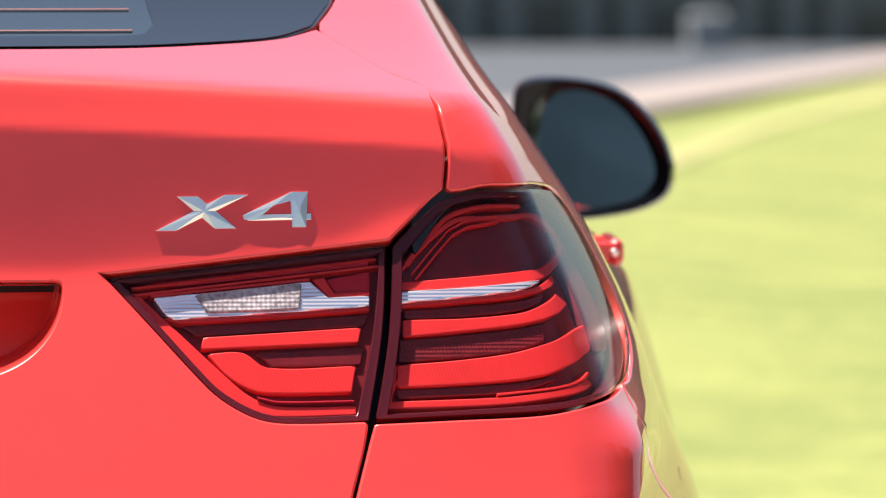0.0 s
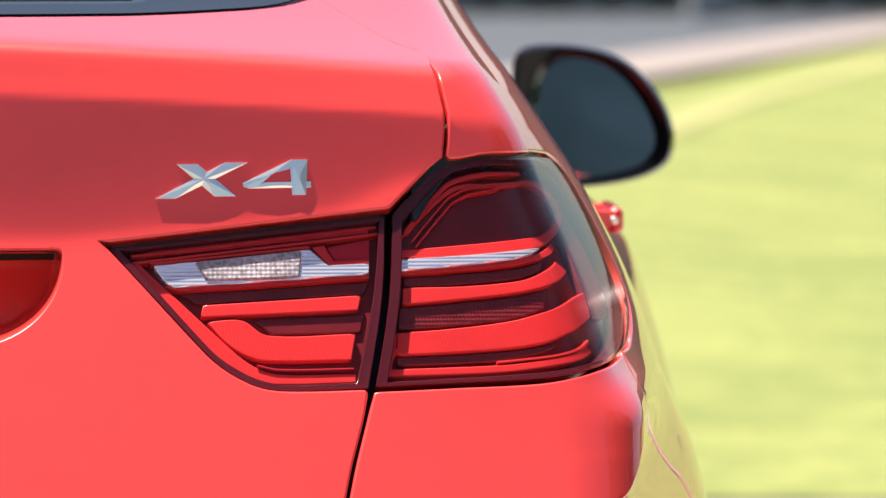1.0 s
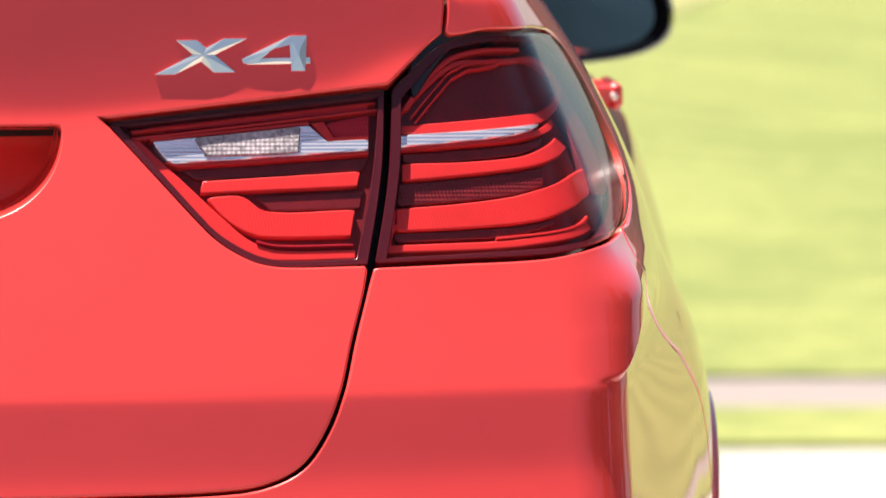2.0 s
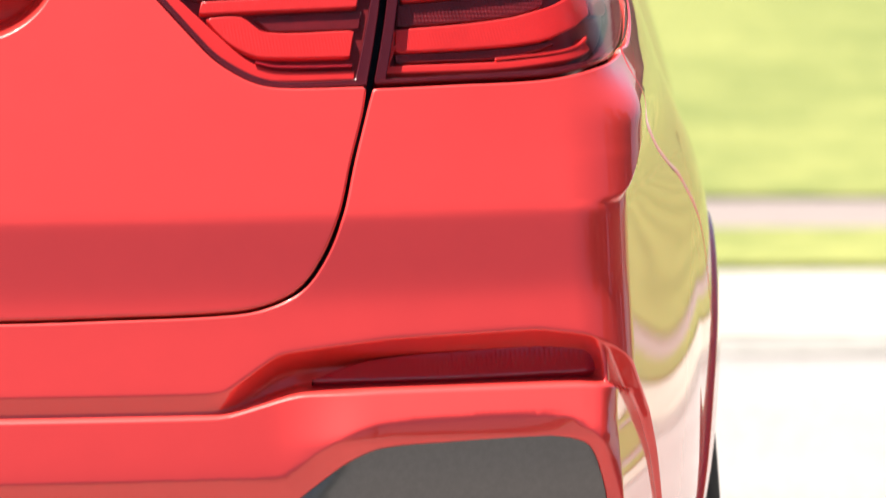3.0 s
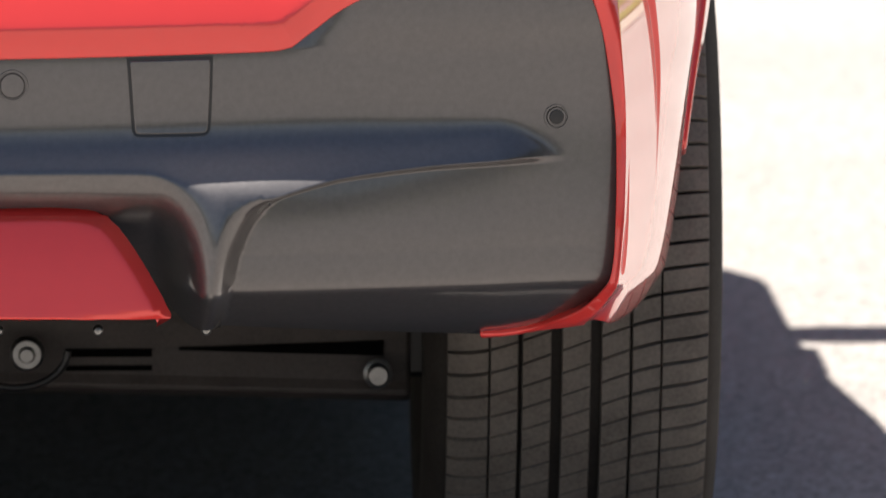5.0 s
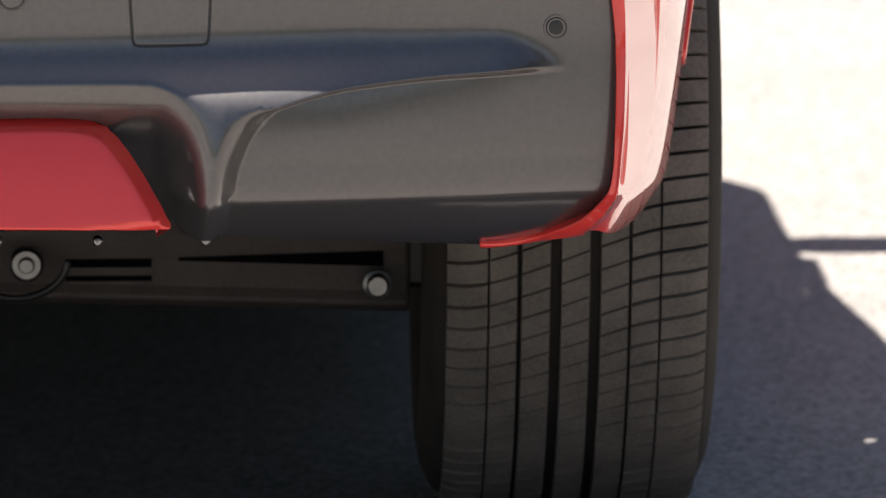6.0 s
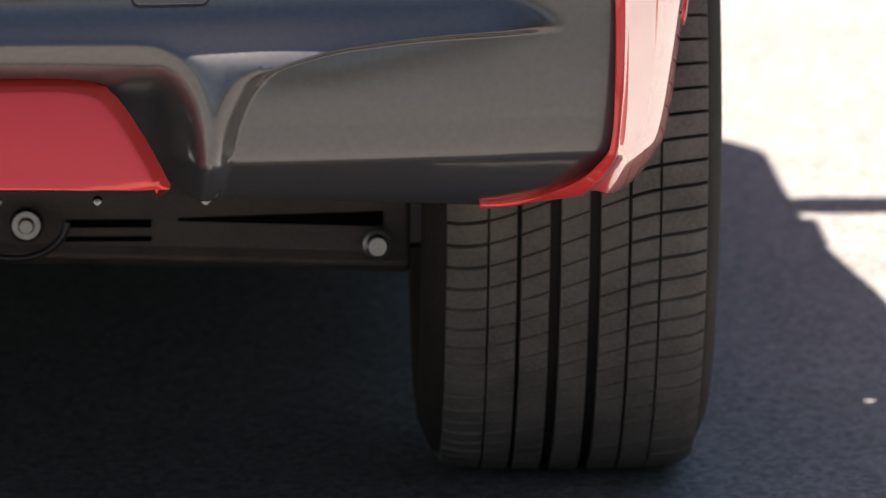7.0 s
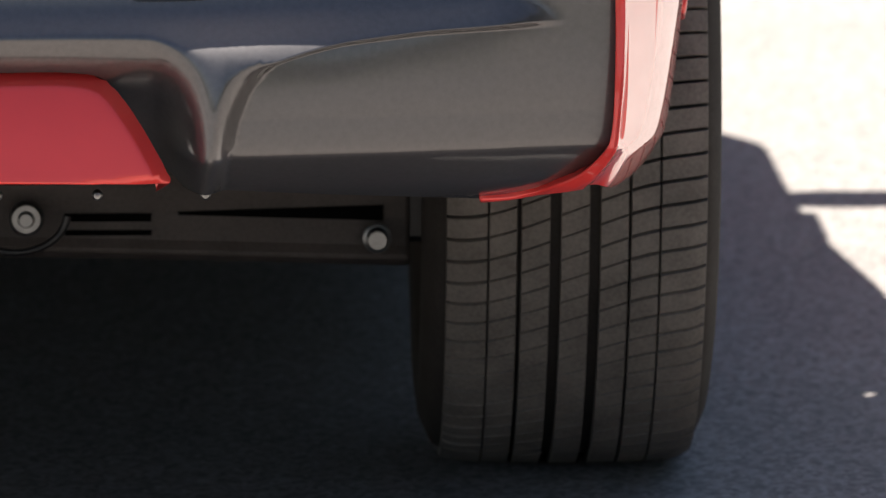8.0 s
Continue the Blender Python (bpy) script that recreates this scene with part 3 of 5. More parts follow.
recess_rows = []
for q in np.linspace(0.079, 0.0905, 9):
    t = np.linspace(0.0, math.pi / 2, 60)
    arc = np.stack([0.308 + q * np.cos(t) / 0.876, 1.100 - q * np.sin(t)], 1)
    arc = arc[(arc[:, 1] < 1.092) & (arc[:, 1] > 0.965)]
    recess_rows += [arc, arc * np.array([-1, 1])]
_s = np.arange(-0.42, 0.42, 0.006)
recess_rows += [np.stack([_s, 0 * _s + z], 1) for z in (1.080, 1.0825, 1.085, 1.0875, 1.0905, 1.094)]
panel("tailgate", both(GATE_LOW + LAMP_IN[1:5] + [LAMP_IN[5]] + GATE_TOP), PAINT, car, surf=gate_skin, step=0.009, zstep=0.005, line_step=0.006, lines=recess_rows)
_s = np.arange(-0.85, 0.85, 0.003)
_low = hinge(np.abs(_s), LIP_LOW, 0.01)
feature_rows = [np.stack([_s, _low + d], 1) for d in (0.010, 0.004, 0.0008, -0.0012, -0.003, -0.005, -0.0075, -0.010, -0.0135, -0.017, -0.021)]
feature_rows += beside(POCKET_TOP[5:], (-0.010, -0.0045, -0.0030, -0.0018, -0.0006, 0.0006, 0.0018, 0.0030, 0.0045, 0.010))
_c = np.linspace(0.80, 1.0, 60)
feature_rows += beside(list(zip(_c, shelf(_c))), (-0.009, -0.006, -0.0045, -0.003, -0.0015, 0.0, 0.0015, 0.003, 0.0045, 0.006, 0.009))
_z = np.arange(0.44, 0.70, 0.005)
feature_rows += [np.stack([k * (0.80 + (float(x) - 0.769) / 0.955 + 0 * _z), _z], 1) for x in np.arange(0.810, 0.826, 0.0016) for k in (1, -1)]
_t = hinge(np.abs(_s), POCKET_TOP, 0.008)
_t = np.stack([_s, _t], 1)[np.abs(_s) < 0.835]
feature_rows += [_t + np.array([0, d]) for d in (0.010, 0.006, 0.003, 0.0015, 0.0005, -0.0005, -0.0015, -0.003, -0.006, -0.010, -0.014, -0.018, -0.022)]
bumper = panel("rear_bumper", both([(p[0], p[1] - 0.0, *p[2:]) for p in GATE_LOW][:-1] + [(0.6696, 0.9744, 1), (0.7454, 0.9770), (0.8231, 0.9800),
               (0.8838, 0.9883), (0.9240, 0.9906), (0.9627, 0.9923), (1.0000, 0.9950, 1)] + GAP_SIDE + ARCH_LOW +
               [(1.35, 0.368), (1.20, 0.374), (1.05, 0.386), (0.95, 0.400), (0.90, 0.4040), (0.86, 0.4030), (0.83, 0.3960), (0.79, 0.3880), (0.752, 0.3850, 1)] + list(reversed(BLACK_EDGE))), PAINT, car, surf=bumper_skin, step=0.008, zstep=0.0045, line_step=0.005, thick=0.02,
               loops=(0.002, 0.005, 0.009, 0.013, 0.017, 0.021, 0.025, 0.029), lines=feature_rows)
_s = np.linspace(0.509, 0.81, 60)
valance_rows = beside(list(zip(_s, hinge(_s, POCKET_ROOF, 0.010))), (-0.009, -0.006, -0.0040, -0.0028, -0.0016, -0.0004, 0.0008, 0.0020, 0.0032, 0.0045, 0.007))
valance_rows += beside([(0.474, 0.40), (0.474, 0.545)], np.arange(-0.046, 0.001, 0.0035))
valance_rows += beside([(0.0, 0.5475), (0.20, 0.5475), (0.455, 0.5475), (0.515, 0.526)], (-0.006, -0.003, 0.0, 0.003, 0.006))
valance = panel("bumper_valance", both(BLACK_EDGE + [(0.6257, 0.4030)] + [(INSERT_EDGE[0][0] + 0.003, 0.4170, 1)] +
                [(s - (0.022 if z < 0.50 else 0), z, *c) for s, z, *c in INSERT_EDGE[1:]]), VALANCE, car, "dark grey satin plastic", surf=valance_skin, step=0.006, zstep=0.004, line_step=0.005, thick=0.03, gap=-0.005, loops=(0.003, 0.007), lines=valance_rows)
insert = panel("skid_insert", both(list(reversed(INSERT_EDGE[1:])) + [(0.4770, 0.4310), (0.4755, 0.4262), (0.460, 0.4255), (0.44, 0.4255), (0.40, 0.4275), (0.2, 0.431), (0.0, 0.432)]), PAINT, car, "red painted insert", surf=insert_skin, step=0.006, zstep=0.005, edge=0.002, thick=0.02, loops=(0.004, 0.008, 0.0095, 0.0105, 0.0115, 0.014))
panel("inner_body", both([(0.0, 0.7021), (0.75, 0.70), (0.80, 0.66)] + side([(0.50, 0.70), (0.60, 0.83), (0.90, 0.83), (1.30, 0.83), (1.30, 1.06), (0.95, 1.15)]) + [(0.80, 1.24), (0.70, 1.27), (0.0, 1.268)]), TRIM, car, "dark inner structure",
      surf=sunk(0.075), step=0.03, edge=0.001)
for sgn in (1, -1):
    f = (lambda o: o) if sgn > 0 else flip
    quarter = [(0.7996, 1.1642, 1), (0.8202, 1.2017, 1), (0.8334, 1.2457), (0.8036, 1.2591), (0.7436, 1.2957, 1), (0.790, 1.330), (0.830, 1.42), (0.860, 1.50, 1)]
    quarter += side([(1.55, 1.55, 1), (1.75, 1.50, 1), (1.25, 1.415), (0.97, 1.31), (0.885, 1.22), (0.95, 1.13), (1.04, 1.10), (1.32, 1.08, 1), (1.33, 0.80, 1), (1.25, 0.60, 1), (1.19, 0.64), (1.06, 0.735),
                     (0.88, 0.772), (0.74, 0.745), (0.65, 0.68), (0.602, 0.625, 1)]) + list(reversed(GAP_SIDE))[1:]
    quarter += [(1.0020, 0.9972, 1), (1.0632, 1.0000)] + [(p[0] + (0.0012 if p[0] > 0.96 else 0), p[1] + (0.0008 if p[1] > 1.14 else 0)) for p in reversed(LAMP_OUT[3:11])]
    panel("quarter_panel", f(quarter), PAINT, car, step=0.015, line_step=0.01, thick=0.015)
    for yc in (0.875, 3.76):
        arch = [(yc - r * math.cos(t), 0.352 + r * math.sin(t)) for r, ts in ((0.452, np.linspace(0.30, 3.02, 28)), (0.408, np.linspace(3.02, 0.30, 28))) for t in ts]
        corners = (0, 27, 28, 55)
        panel("wheel_arch_trim", f(side([(y, z, 1) if i in corners else (y, z) for i, (y, z) in enumerate(arch)])), PAINT, car, "red painted wheel arch edging", surf=sunk(-0.004), step=0.012, zstep=0.012, edge=0.004, gap=0, thick=0.02)
    door = side([(1.335, 1.08, 1), (1.335, 0.80, 1), (1.30, 0.62), (1.36, 0.42), (1.40, 0.30, 1), (2.28, 0.29, 1), (2.28, 1.07, 1)])
    panel("rear_door", f(door), PAINT, car, step=0.03)
    door = side([(2.285, 1.07, 1), (2.285, 0.29, 1), (3.28, 0.29, 1), (3.32, 0.6), (3.30, 1.05, 1)])
    panel("front_door", f(door), PAINT, car, step=0.03)
    wing = side([(3.305, 1.04, 1), (3.325, 0.60), (3.285, 0.29, 1), (3.34, 0.29, 1), (3.36, 0.45), (3.47, 0.66), (3.76, 0.775), (4.05, 0.66),
                 (4.16, 0.40), (4.18, 0.26, 1), (4.67, 0.26, 1), (4.67, 0.85, 1), (4.3, 0.96), (3.9, 1.01)])
    panel("front_wing", f(wing), PAINT, car, step=0.03)
    pane = side([(1.04, 1.112, 1), (0.955, 1.14), (0.895, 1.22), (0.98, 1.305), (1.26, 1.41), (1.75, 1.490), (2.3, 1.52), (2.75, 1.49), (3.15, 1.30), (3.42, 1.09, 1), (2.3, 1.085)])
    panel("side_window", f(pane), GLASS, car, step=0.012, surf=sunk(0.004))


def top_skin(x, y):
    z = hinge(y, [(1.3, 1.535), (1.75, 1.60, .2), (2.3, 1.622, .2), (2.9, 1.585, .1), (3.50, 1.10, .05), (4.2, 1.0, .2), (4.62, 0.87, .05), (4.7, 0.75)])
    return np.stack([x, y, z - 0.10 * (x / 0.8) ** 2 - 0.03 * (x / 0.7) ** 6], -1)


panel("roof", [(-0.55, 1.35, 1), (0.55, 1.35, 1), (0.60, 2.0), (0.60, 2.88, 1), (-0.60, 2.88, 1), (-0.60, 2.0)], PAINT, car, surf=top_skin, step=0.05)
panel("windscreen", [(-0.60, 2.89, 1), (0.60, 2.89, 1), (0.74, 3.45, 1), (-0.74, 3.45, 1)], GLASS, car, surf=top_skin, step=0.05)
panel("bonnet", [(-0.80, 3.46, 1), (0.80, 3.46, 1), (0.76, 4.2), (0.55, 4.62, 1), (-0.55, 4.62, 1), (-0.76, 4.2)], PAINT, car, surf=top_skin, step=0.05)
bm = bmesh.new()
box(bm, (-0.78, 1.35, 0.19), (0.78, 4.4, 1.0))
box(bm, (-0.55, 0.84, 0.25), (0.55, 1.4, 1.0))
box(bm, (-0.60, 0.30, 0.42), (0.60, 0.85, 0.75))
box(bm, (-0.75, 4.3, 0.14), (0.75, 4.55, 0.8))
for k in (-1, 1):
    box(bm, (min(k * 0.74, k * 0.86), 1.32, 0.18), (max(k * 0.74, k * 0.86), 3.36, 0.40))
part("underbody", bm, CHASSIS, car)


# ---- tail lamps ----
def ripple(base, pitch_a, pitch_z, amp):
    def waved(a, z):
        p = base(a, z)
        if pitch_a:
            p[..., 1] += amp * np.abs(np.sin(math.pi * a / pitch_a))
        if pitch_z:
            p[..., 1] += amp * np.abs(np.sin(math.pi * z / pitch_z))
        return p
    return waved


def strip(name, outline, mat, parent, depth, f, label="", pa=0.0, pz=0.0, amp=0.001, step=0.006, zstep=0.004, edge=0.0014, thick=0.010):
    depth = 0.5 * depth + 0.010
    surf = sunk(depth)
    if pa or pz:
        surf = ripple(surf, pa, pz, amp)
        step = min(step, pa / 4) if pa else step
        zstep = min(zstep, pz / 4) if pz else zstep
    return panel(name, f(outline), mat, parent, label, surf=surf, step=step, zstep=zstep, line_step=0.005, edge=edge, gap=0, thick=thick, calm=sunk(depth))


def inner_lamp(f):
    lamp = panel("inner_tail_lamp", f(LAMP_IN), LAMP_BLACK, car, "tail lamp with red and clear bars", surf=sunk(0.022), step=0.010, thick=0.008)
    rim = [(0.6568, 0.9841, 1), (0.5950, 0.9828), (0.5709, 0.9871), (0.5490, 0.9977), (0.5315, 1.0115), (0.4669, 1.0896, 1), (0.7171, 1.1126, 1)]
    panel("bezel", f(LAMP_IN), LAMP_BEZEL, lamp, "smoked surround", surf=sunk(0.0065), step=0.02, line_step=0.005, holes=[f(rim)], edge=0.001, gap=0.0012, thick=0.018)
    strip("upper_light_bar", [(0.4771, 1.0944, 1), (0.7124, 1.1165, 1), (0.7067, 1.1075, 1), (0.5111, 1.0908, 1)], LAMP_WINE, lamp, 0.010, f)
    strip("light_guide", [(0.4628, 1.0855, 1), (0.5003, 1.0447), (0.5408, 1.0036), (0.5584, 0.9900), (0.5834, 0.9853), (0.6590, 0.9860, 1), (0.6603, 0.9938, 1), (0.5899, 0.9941),
                          (0.5681, 1.0008), (0.5476, 1.0174), (0.4810, 1.0835, 1)], LAMP_RED, lamp, 0.010, f)
    strip("reversing_light", [(0.4925, 1.0813, 1), (0.5335, 1.0842), (0.6457, 1.0938, 1), (0.6586, 1.0807, 1), (0.6977, 1.0819, 1), (0.6938, 1.0729, 1), (0.5156, 1.0634), (0.504, 1.0646)],
          LAMP_CLEAR, lamp, 0.004, f, "clear ribbed plastic")
    strip("prism_block", [(0.5329, 1.0831, 1), (0.6374, 1.0920, 1), (0.6278, 1.0705, 1), (0.5412, 1.0675, 1)], LAMP_PRISM, lamp, 0.000, f, "clear plastic prisms")
    strip("trim_line", [(0.5040, 1.0646, 1), (0.5156, 1.0634), (0.6945, 1.0729, 1), (0.6932, 1.0702, 1), (0.5136, 1.0608), (0.5000, 1.0650, 1)], LAMP_RED, lamp, 0.007, f, edge=0.0005)
    strip("trim_line", [(0.4893, 1.0837, 1), (0.6470, 1.0972, 1), (0.6470, 1.0950, 1), (0.5341, 1.0854), (0.4931, 1.0819, 1)], LAMP_RED, lamp, 0.007, f, edge=0.0005)
    strip("trim_line", [(0.5720, 1.0010, 1), (0.5890, 0.9972), (0.6590, 0.9974, 1), (0.6590, 0.9964, 1), (0.5890, 0.9961), (0.5712, 1.0000, 1)], LAMP_WINE, lamp, 0.006, f, edge=0.0003)
    strip("indicator_bar", [(0.6630, 1.0968, 1), (0.7067, 1.1033, 1), (0.6996, 1.0860, 1), (0.6675, 1.0854, 1)], LAMP_WINE, lamp, 0.012, f, pa=0.0034, pz=0.0034, amp=0.0005)
    strip("trim_line", [(0.6483, 1.0956, 1), (0.6605, 1.0968, 1), (0.6656, 1.0842, 1), (0.6990, 1.0854, 1), (0.6977, 1.0825, 1), (0.6598, 1.0807, 1)], LAMP_RED, lamp, 0.006, f, edge=0.0006)
    strip("light_bar", [(0.5329, 1.0502, 1), (0.6816, 1.0574, 1), (0.6752, 1.0449, 1), (0.5277, 1.0401, 1)], LAMP_RED, lamp, 0.011, f, pa=0.003, amp=0.0002)
    strip("smoked_panel", [(0.5136, 1.0605, 1), (0.6938, 1.0694, 1), (0.6848, 1.0592, 1), (0.5284, 1.0520, 1)], LAMP_DARK, lamp, 0.016, f, pa=0.0034, amp=0.0005)
    strip("lower_panel", [(0.5778, 1.0390, 1), (0.6800, 1.0430, 1), (0.6733, 1.0282, 1), (0.5912, 1.0270, 1)], LAMP_DARK, lamp, 0.018, f)
    strip("light_bar", [(0.5329, 1.0371, 1), (0.5669, 1.0377), (0.5855, 1.0258), (0.6682, 1.0264, 1), (0.6592, 1.0049, 1), (0.5797, 1.0049), (0.5611, 1.0103), (0.5451, 1.0216)], LAMP_RED, lamp, 0.012, f, pa=0.003, amp=0.0002)
    for d in (0.0, 0.0055):
        strip("trim_line", [(LAMP_IN[5][0] + 0.022, LAMP_IN[5][1] - 0.0035 - d, 1), (LAMP_IN[6][0] - 0.012, LAMP_IN[6][1] - 0.0065 - d, 1), (LAMP_IN[6][0] - 0.012, LAMP_IN[6][1] - 0.0085 - d, 1),
                            (LAMP_IN[5][0] + 0.026, LAMP_IN[5][1] - 0.0052 - d, 1)], LAMP_RED, lamp, 0.0075, f, edge=0.0006)
    cover = panel("lens_cover", f(LAMP_IN), LAMP_LENS, lamp, "clear glossy cover", step=0.010, line_step=0.005, thick=0.004)
    cover.visible_shadow = False


def outer_lamp(f):
    lamp = panel("outer_tail_lamp", f(LAMP_OUT), LAMP_BLACK, car, "tail lamp with red and clear bars", surf=sunk(0.024), step=0.012, thick=0.008)
    rim = [(0.6870, 0.9845, 1), (0.7422, 1.1123, 1), (0.7924, 1.1462), (0.8103, 1.1528), (0.8502, 1.1577), (1.0103, 1.1537), (1.1131, 1.1454), (1.1492, 1.1228), (1.1676, 1.0841), (1.1685, 1.0500),
           (1.1460, 1.0284), (1.0547, 1.0077), (0.9630, 0.9994), (0.8848, 0.9961), (0.8236, 0.9906), (0.7459, 0.9867)]
    panel("bezel", f(LAMP_OUT), LAMP_BEZEL, lamp, "smoked surround", surf=sunk(0.0065), step=0.02, line_step=0.005, holes=[f(rim)], edge=0.001, gap=0.0012, thick=0.018)
    ring = [(0.7320, 1.1016, 1), (0.8005, 1.1433), (0.8342, 1.1475), (0.9500, 1.1470), (1.0300, 1.1425), (1.0900, 1.1272), (1.0850, 1.1150), (1.0049, 1.1033), (0.8965, 1.0956), (0.8516, 1.0938), (0.8076, 1.0902), (0.7248, 1.0866, 1)]
    hole = [(0.7371, 1.1021, 1), (0.8025, 1.1397), (0.8332, 1.1433), (0.9400, 1.1430), (1.0050, 1.1385), (1.0560, 1.1264), (1.0480, 1.1165), (0.9803, 1.1081), (0.8935, 1.1039), (0.8587, 1.1027), (0.8117, 1.0986), (0.7299, 1.0932, 1)]
    panel("light_guide", f(ring), LAMP_RED, lamp, surf=sunk(0.0145), step=0.006, zstep=0.004, line_step=0.004, holes=[f(hole)], edge=0.0012, gap=0, thick=0.012)
    strip("smoked_panel", [(0.7361, 1.1021, 1), (0.8035, 1.1405), (0.9400, 1.1425), (1.0560, 1.1264), (1.0480, 1.1165), (0.9803, 1.1075), (0.9078, 1.1042), (0.8137, 1.0996), (0.7310, 1.0942, 1)], LAMP_DARK, lamp, 0.017, f, pa=0.0034, amp=0.0005)
    outer = [(0.7406, 1.1083, 1), (0.7927, 1.1446), (0.8106, 1.1514), (0.8507, 1.1563), (0.9147, 1.1549, 1), (0.9198, 1.1513, 1), (0.8517, 1.1530), (0.8132, 1.1481), (0.7959, 1.1418), (0.7444, 1.1051, 1)]
    strip("edge_guide", outer, LAMP_RED, lamp, 0.008, f)
    for d in (0.0085, 0.0125):
        strip("trim_line", [(a + 0.5 * d, z - d, 1) for a, z in [(p[0], p[1]) for p in outer[:4]]] + [(a + 0.5 * d, z - d - 0.0016, 1) for a, z in [(p[0], p[1]) for p in reversed(outer[:4])]], LAMP_RED, lamp, 0.006, f, edge=0.0004)
    for d in (0.0, 0.006):
        strip("trim_line", [(0.7005 + 0.3 * d, 1.0130 + 1.9 * d, 1), (0.7030 + 0.3 * d, 1.0130 + 1.9 * d, 1), (0.6905 + 0.3 * d, 0.9955, 1), (0.6880 + 0.3 * d, 0.9955, 1)], LAMP_RED, lamp, 0.006, f, edge=0.0004)
    strip("clear_bar", [(0.7238, 1.0848, 1), (0.8066, 1.0890), (0.8597, 1.0932), (0.8802, 1.0932), (0.8587, 1.0878), (0.8199, 1.0825), (0.7207, 1.0747, 1)], LAMP_CLEAR, lamp, 0.004, f, "clear ribbed plastic")
    strip("trim_line", [(0.7207, 1.0751, 1), (0.8199, 1.0823), (0.8628, 1.0882), (0.9272, 1.0956), (0.9333, 1.0914), (0.8628, 1.0842), (0.8178, 1.0789), (0.7187, 1.0723, 1)], LAMP_RED, lamp, 0.009, f, edge=0.0006)
    strip("smoked_panel", [(0.7269, 1.0722, 1), (0.7749, 1.0746), (0.8321, 1.0788), (0.8884, 1.0850, 1), (0.8710, 1.0771, 1), (0.8260, 1.0699), (0.7708, 1.0658), (0.7238, 1.0646, 1)], LAMP_DARK, lamp, 0.016, f, pa=0.0034, pz=0.0034, amp=0.0005)
    strip("light_bar", [(0.7218, 1.0628, 1), (0.7851, 1.0640), (0.8362, 1.0681), (0.8761, 1.0759), (0.9119, 1.0813, 1), (0.9517, 1.0711, 1), (0.8945, 1.0663), (0.8608, 1.0622), (0.8199, 1.0568), (0.7647, 1.0520), (0.7167, 1.0484, 1)], LAMP_RED, lamp, 0.010, f, pa=0.003, amp=0.0002)
    strip("smoked_panel", [(0.7136, 1.0473, 1), (0.7647, 1.0508), (0.8199, 1.0556), (0.8679, 1.0616, 1), (0.8567, 1.0455, 1), (0.8127, 1.0371), (0.7586, 1.0323), (0.7075, 1.0294, 1)], LAMP_DARK, lamp, 0.016, f, pa=0.0034, pz=0.0034, amp=0.0005)
    strip("smoked_panel", [(0.7003, 1.0073, 1), (0.8045, 1.0115), (0.8587, 1.0180, 1), (0.8557, 1.0138, 1), (0.8025, 1.0043), (0.6993, 1.0001, 1)], LAMP_DARK, lamp, 0.016, f, pa=0.0034, pz=0.0034, amp=0.0005)
    strip("light_bar", [(0.7054, 1.0264, 1), (0.7575, 1.0294), (0.8107, 1.0347), (0.8495, 1.0419), (0.8965, 1.0484), (0.9987, 1.0514, 1), (0.9844, 1.0300, 1), (0.8812, 1.0240), (0.8393, 1.0168), (0.8045, 1.0126), (0.7514, 1.0097), (0.7003, 1.0079, 1)], LAMP_RED, lamp, 0.011, f, pa=0.003, amp=0.0002)
    strip("light_guide", [(0.6829, 0.9965, 1), (0.7473, 0.9977), (0.7994, 0.9995), (0.8465, 1.0043), (0.9098, 1.0109, 1), (0.9282, 1.0037, 1), (0.8505, 0.9983), (0.7984, 0.9930), (0.7463, 0.9912), (0.6819, 0.9906, 1)], LAMP_RED, lamp, 0.009, f)
    strip("trim_line", [(0.7902, 1.0019, 1), (0.8342, 1.0055), (0.9231, 1.0144, 1), (0.9262, 1.0121, 1), (0.8332, 1.0037), (0.7902, 1.0001, 1)], LAMP_RED, lamp, 0.008, f, edge=0.0004)
    strip("smoked_edge", [(1.0045, 1.0289, 1), (1.0211, 1.1056, 1), (1.0686, 1.1382), (1.1154, 1.1328), (1.1539, 1.0842), (1.1548, 1.0501), (1.1202, 1.0267)], LAMP_DARK, lamp, 0.014, f, pa=0.004, amp=0.001)
    cover = panel("lens_cover", f(LAMP_OUT), LAMP_LENS, lamp, "clear glossy cover", step=0.010, line_step=0.005, thick=0.004)
    cover.visible_shadow = False


for f in (lambda o: o, flip):
    inner_lamp(f)
    outer_lamp(f)


for f in (lambda o: o, flip):
    panel("lamp_seal", f([(0.7539, 1.1138), (0.8036, 1.1508), (0.8500, 1.1574), (1.0158, 1.1527), (1.1366, 1.1254), (1.1849, 1.0601), (1.2321, 1.0592), (1.2059, 1.1387), (1.1386, 1.1672), (0.9882, 1.1758), (0.8291, 1.1784), (0.7727, 1.1619)]),
          TRIM, car, "black rubber seal", surf=sunk(0.010), step=0.01, edge=0.001)

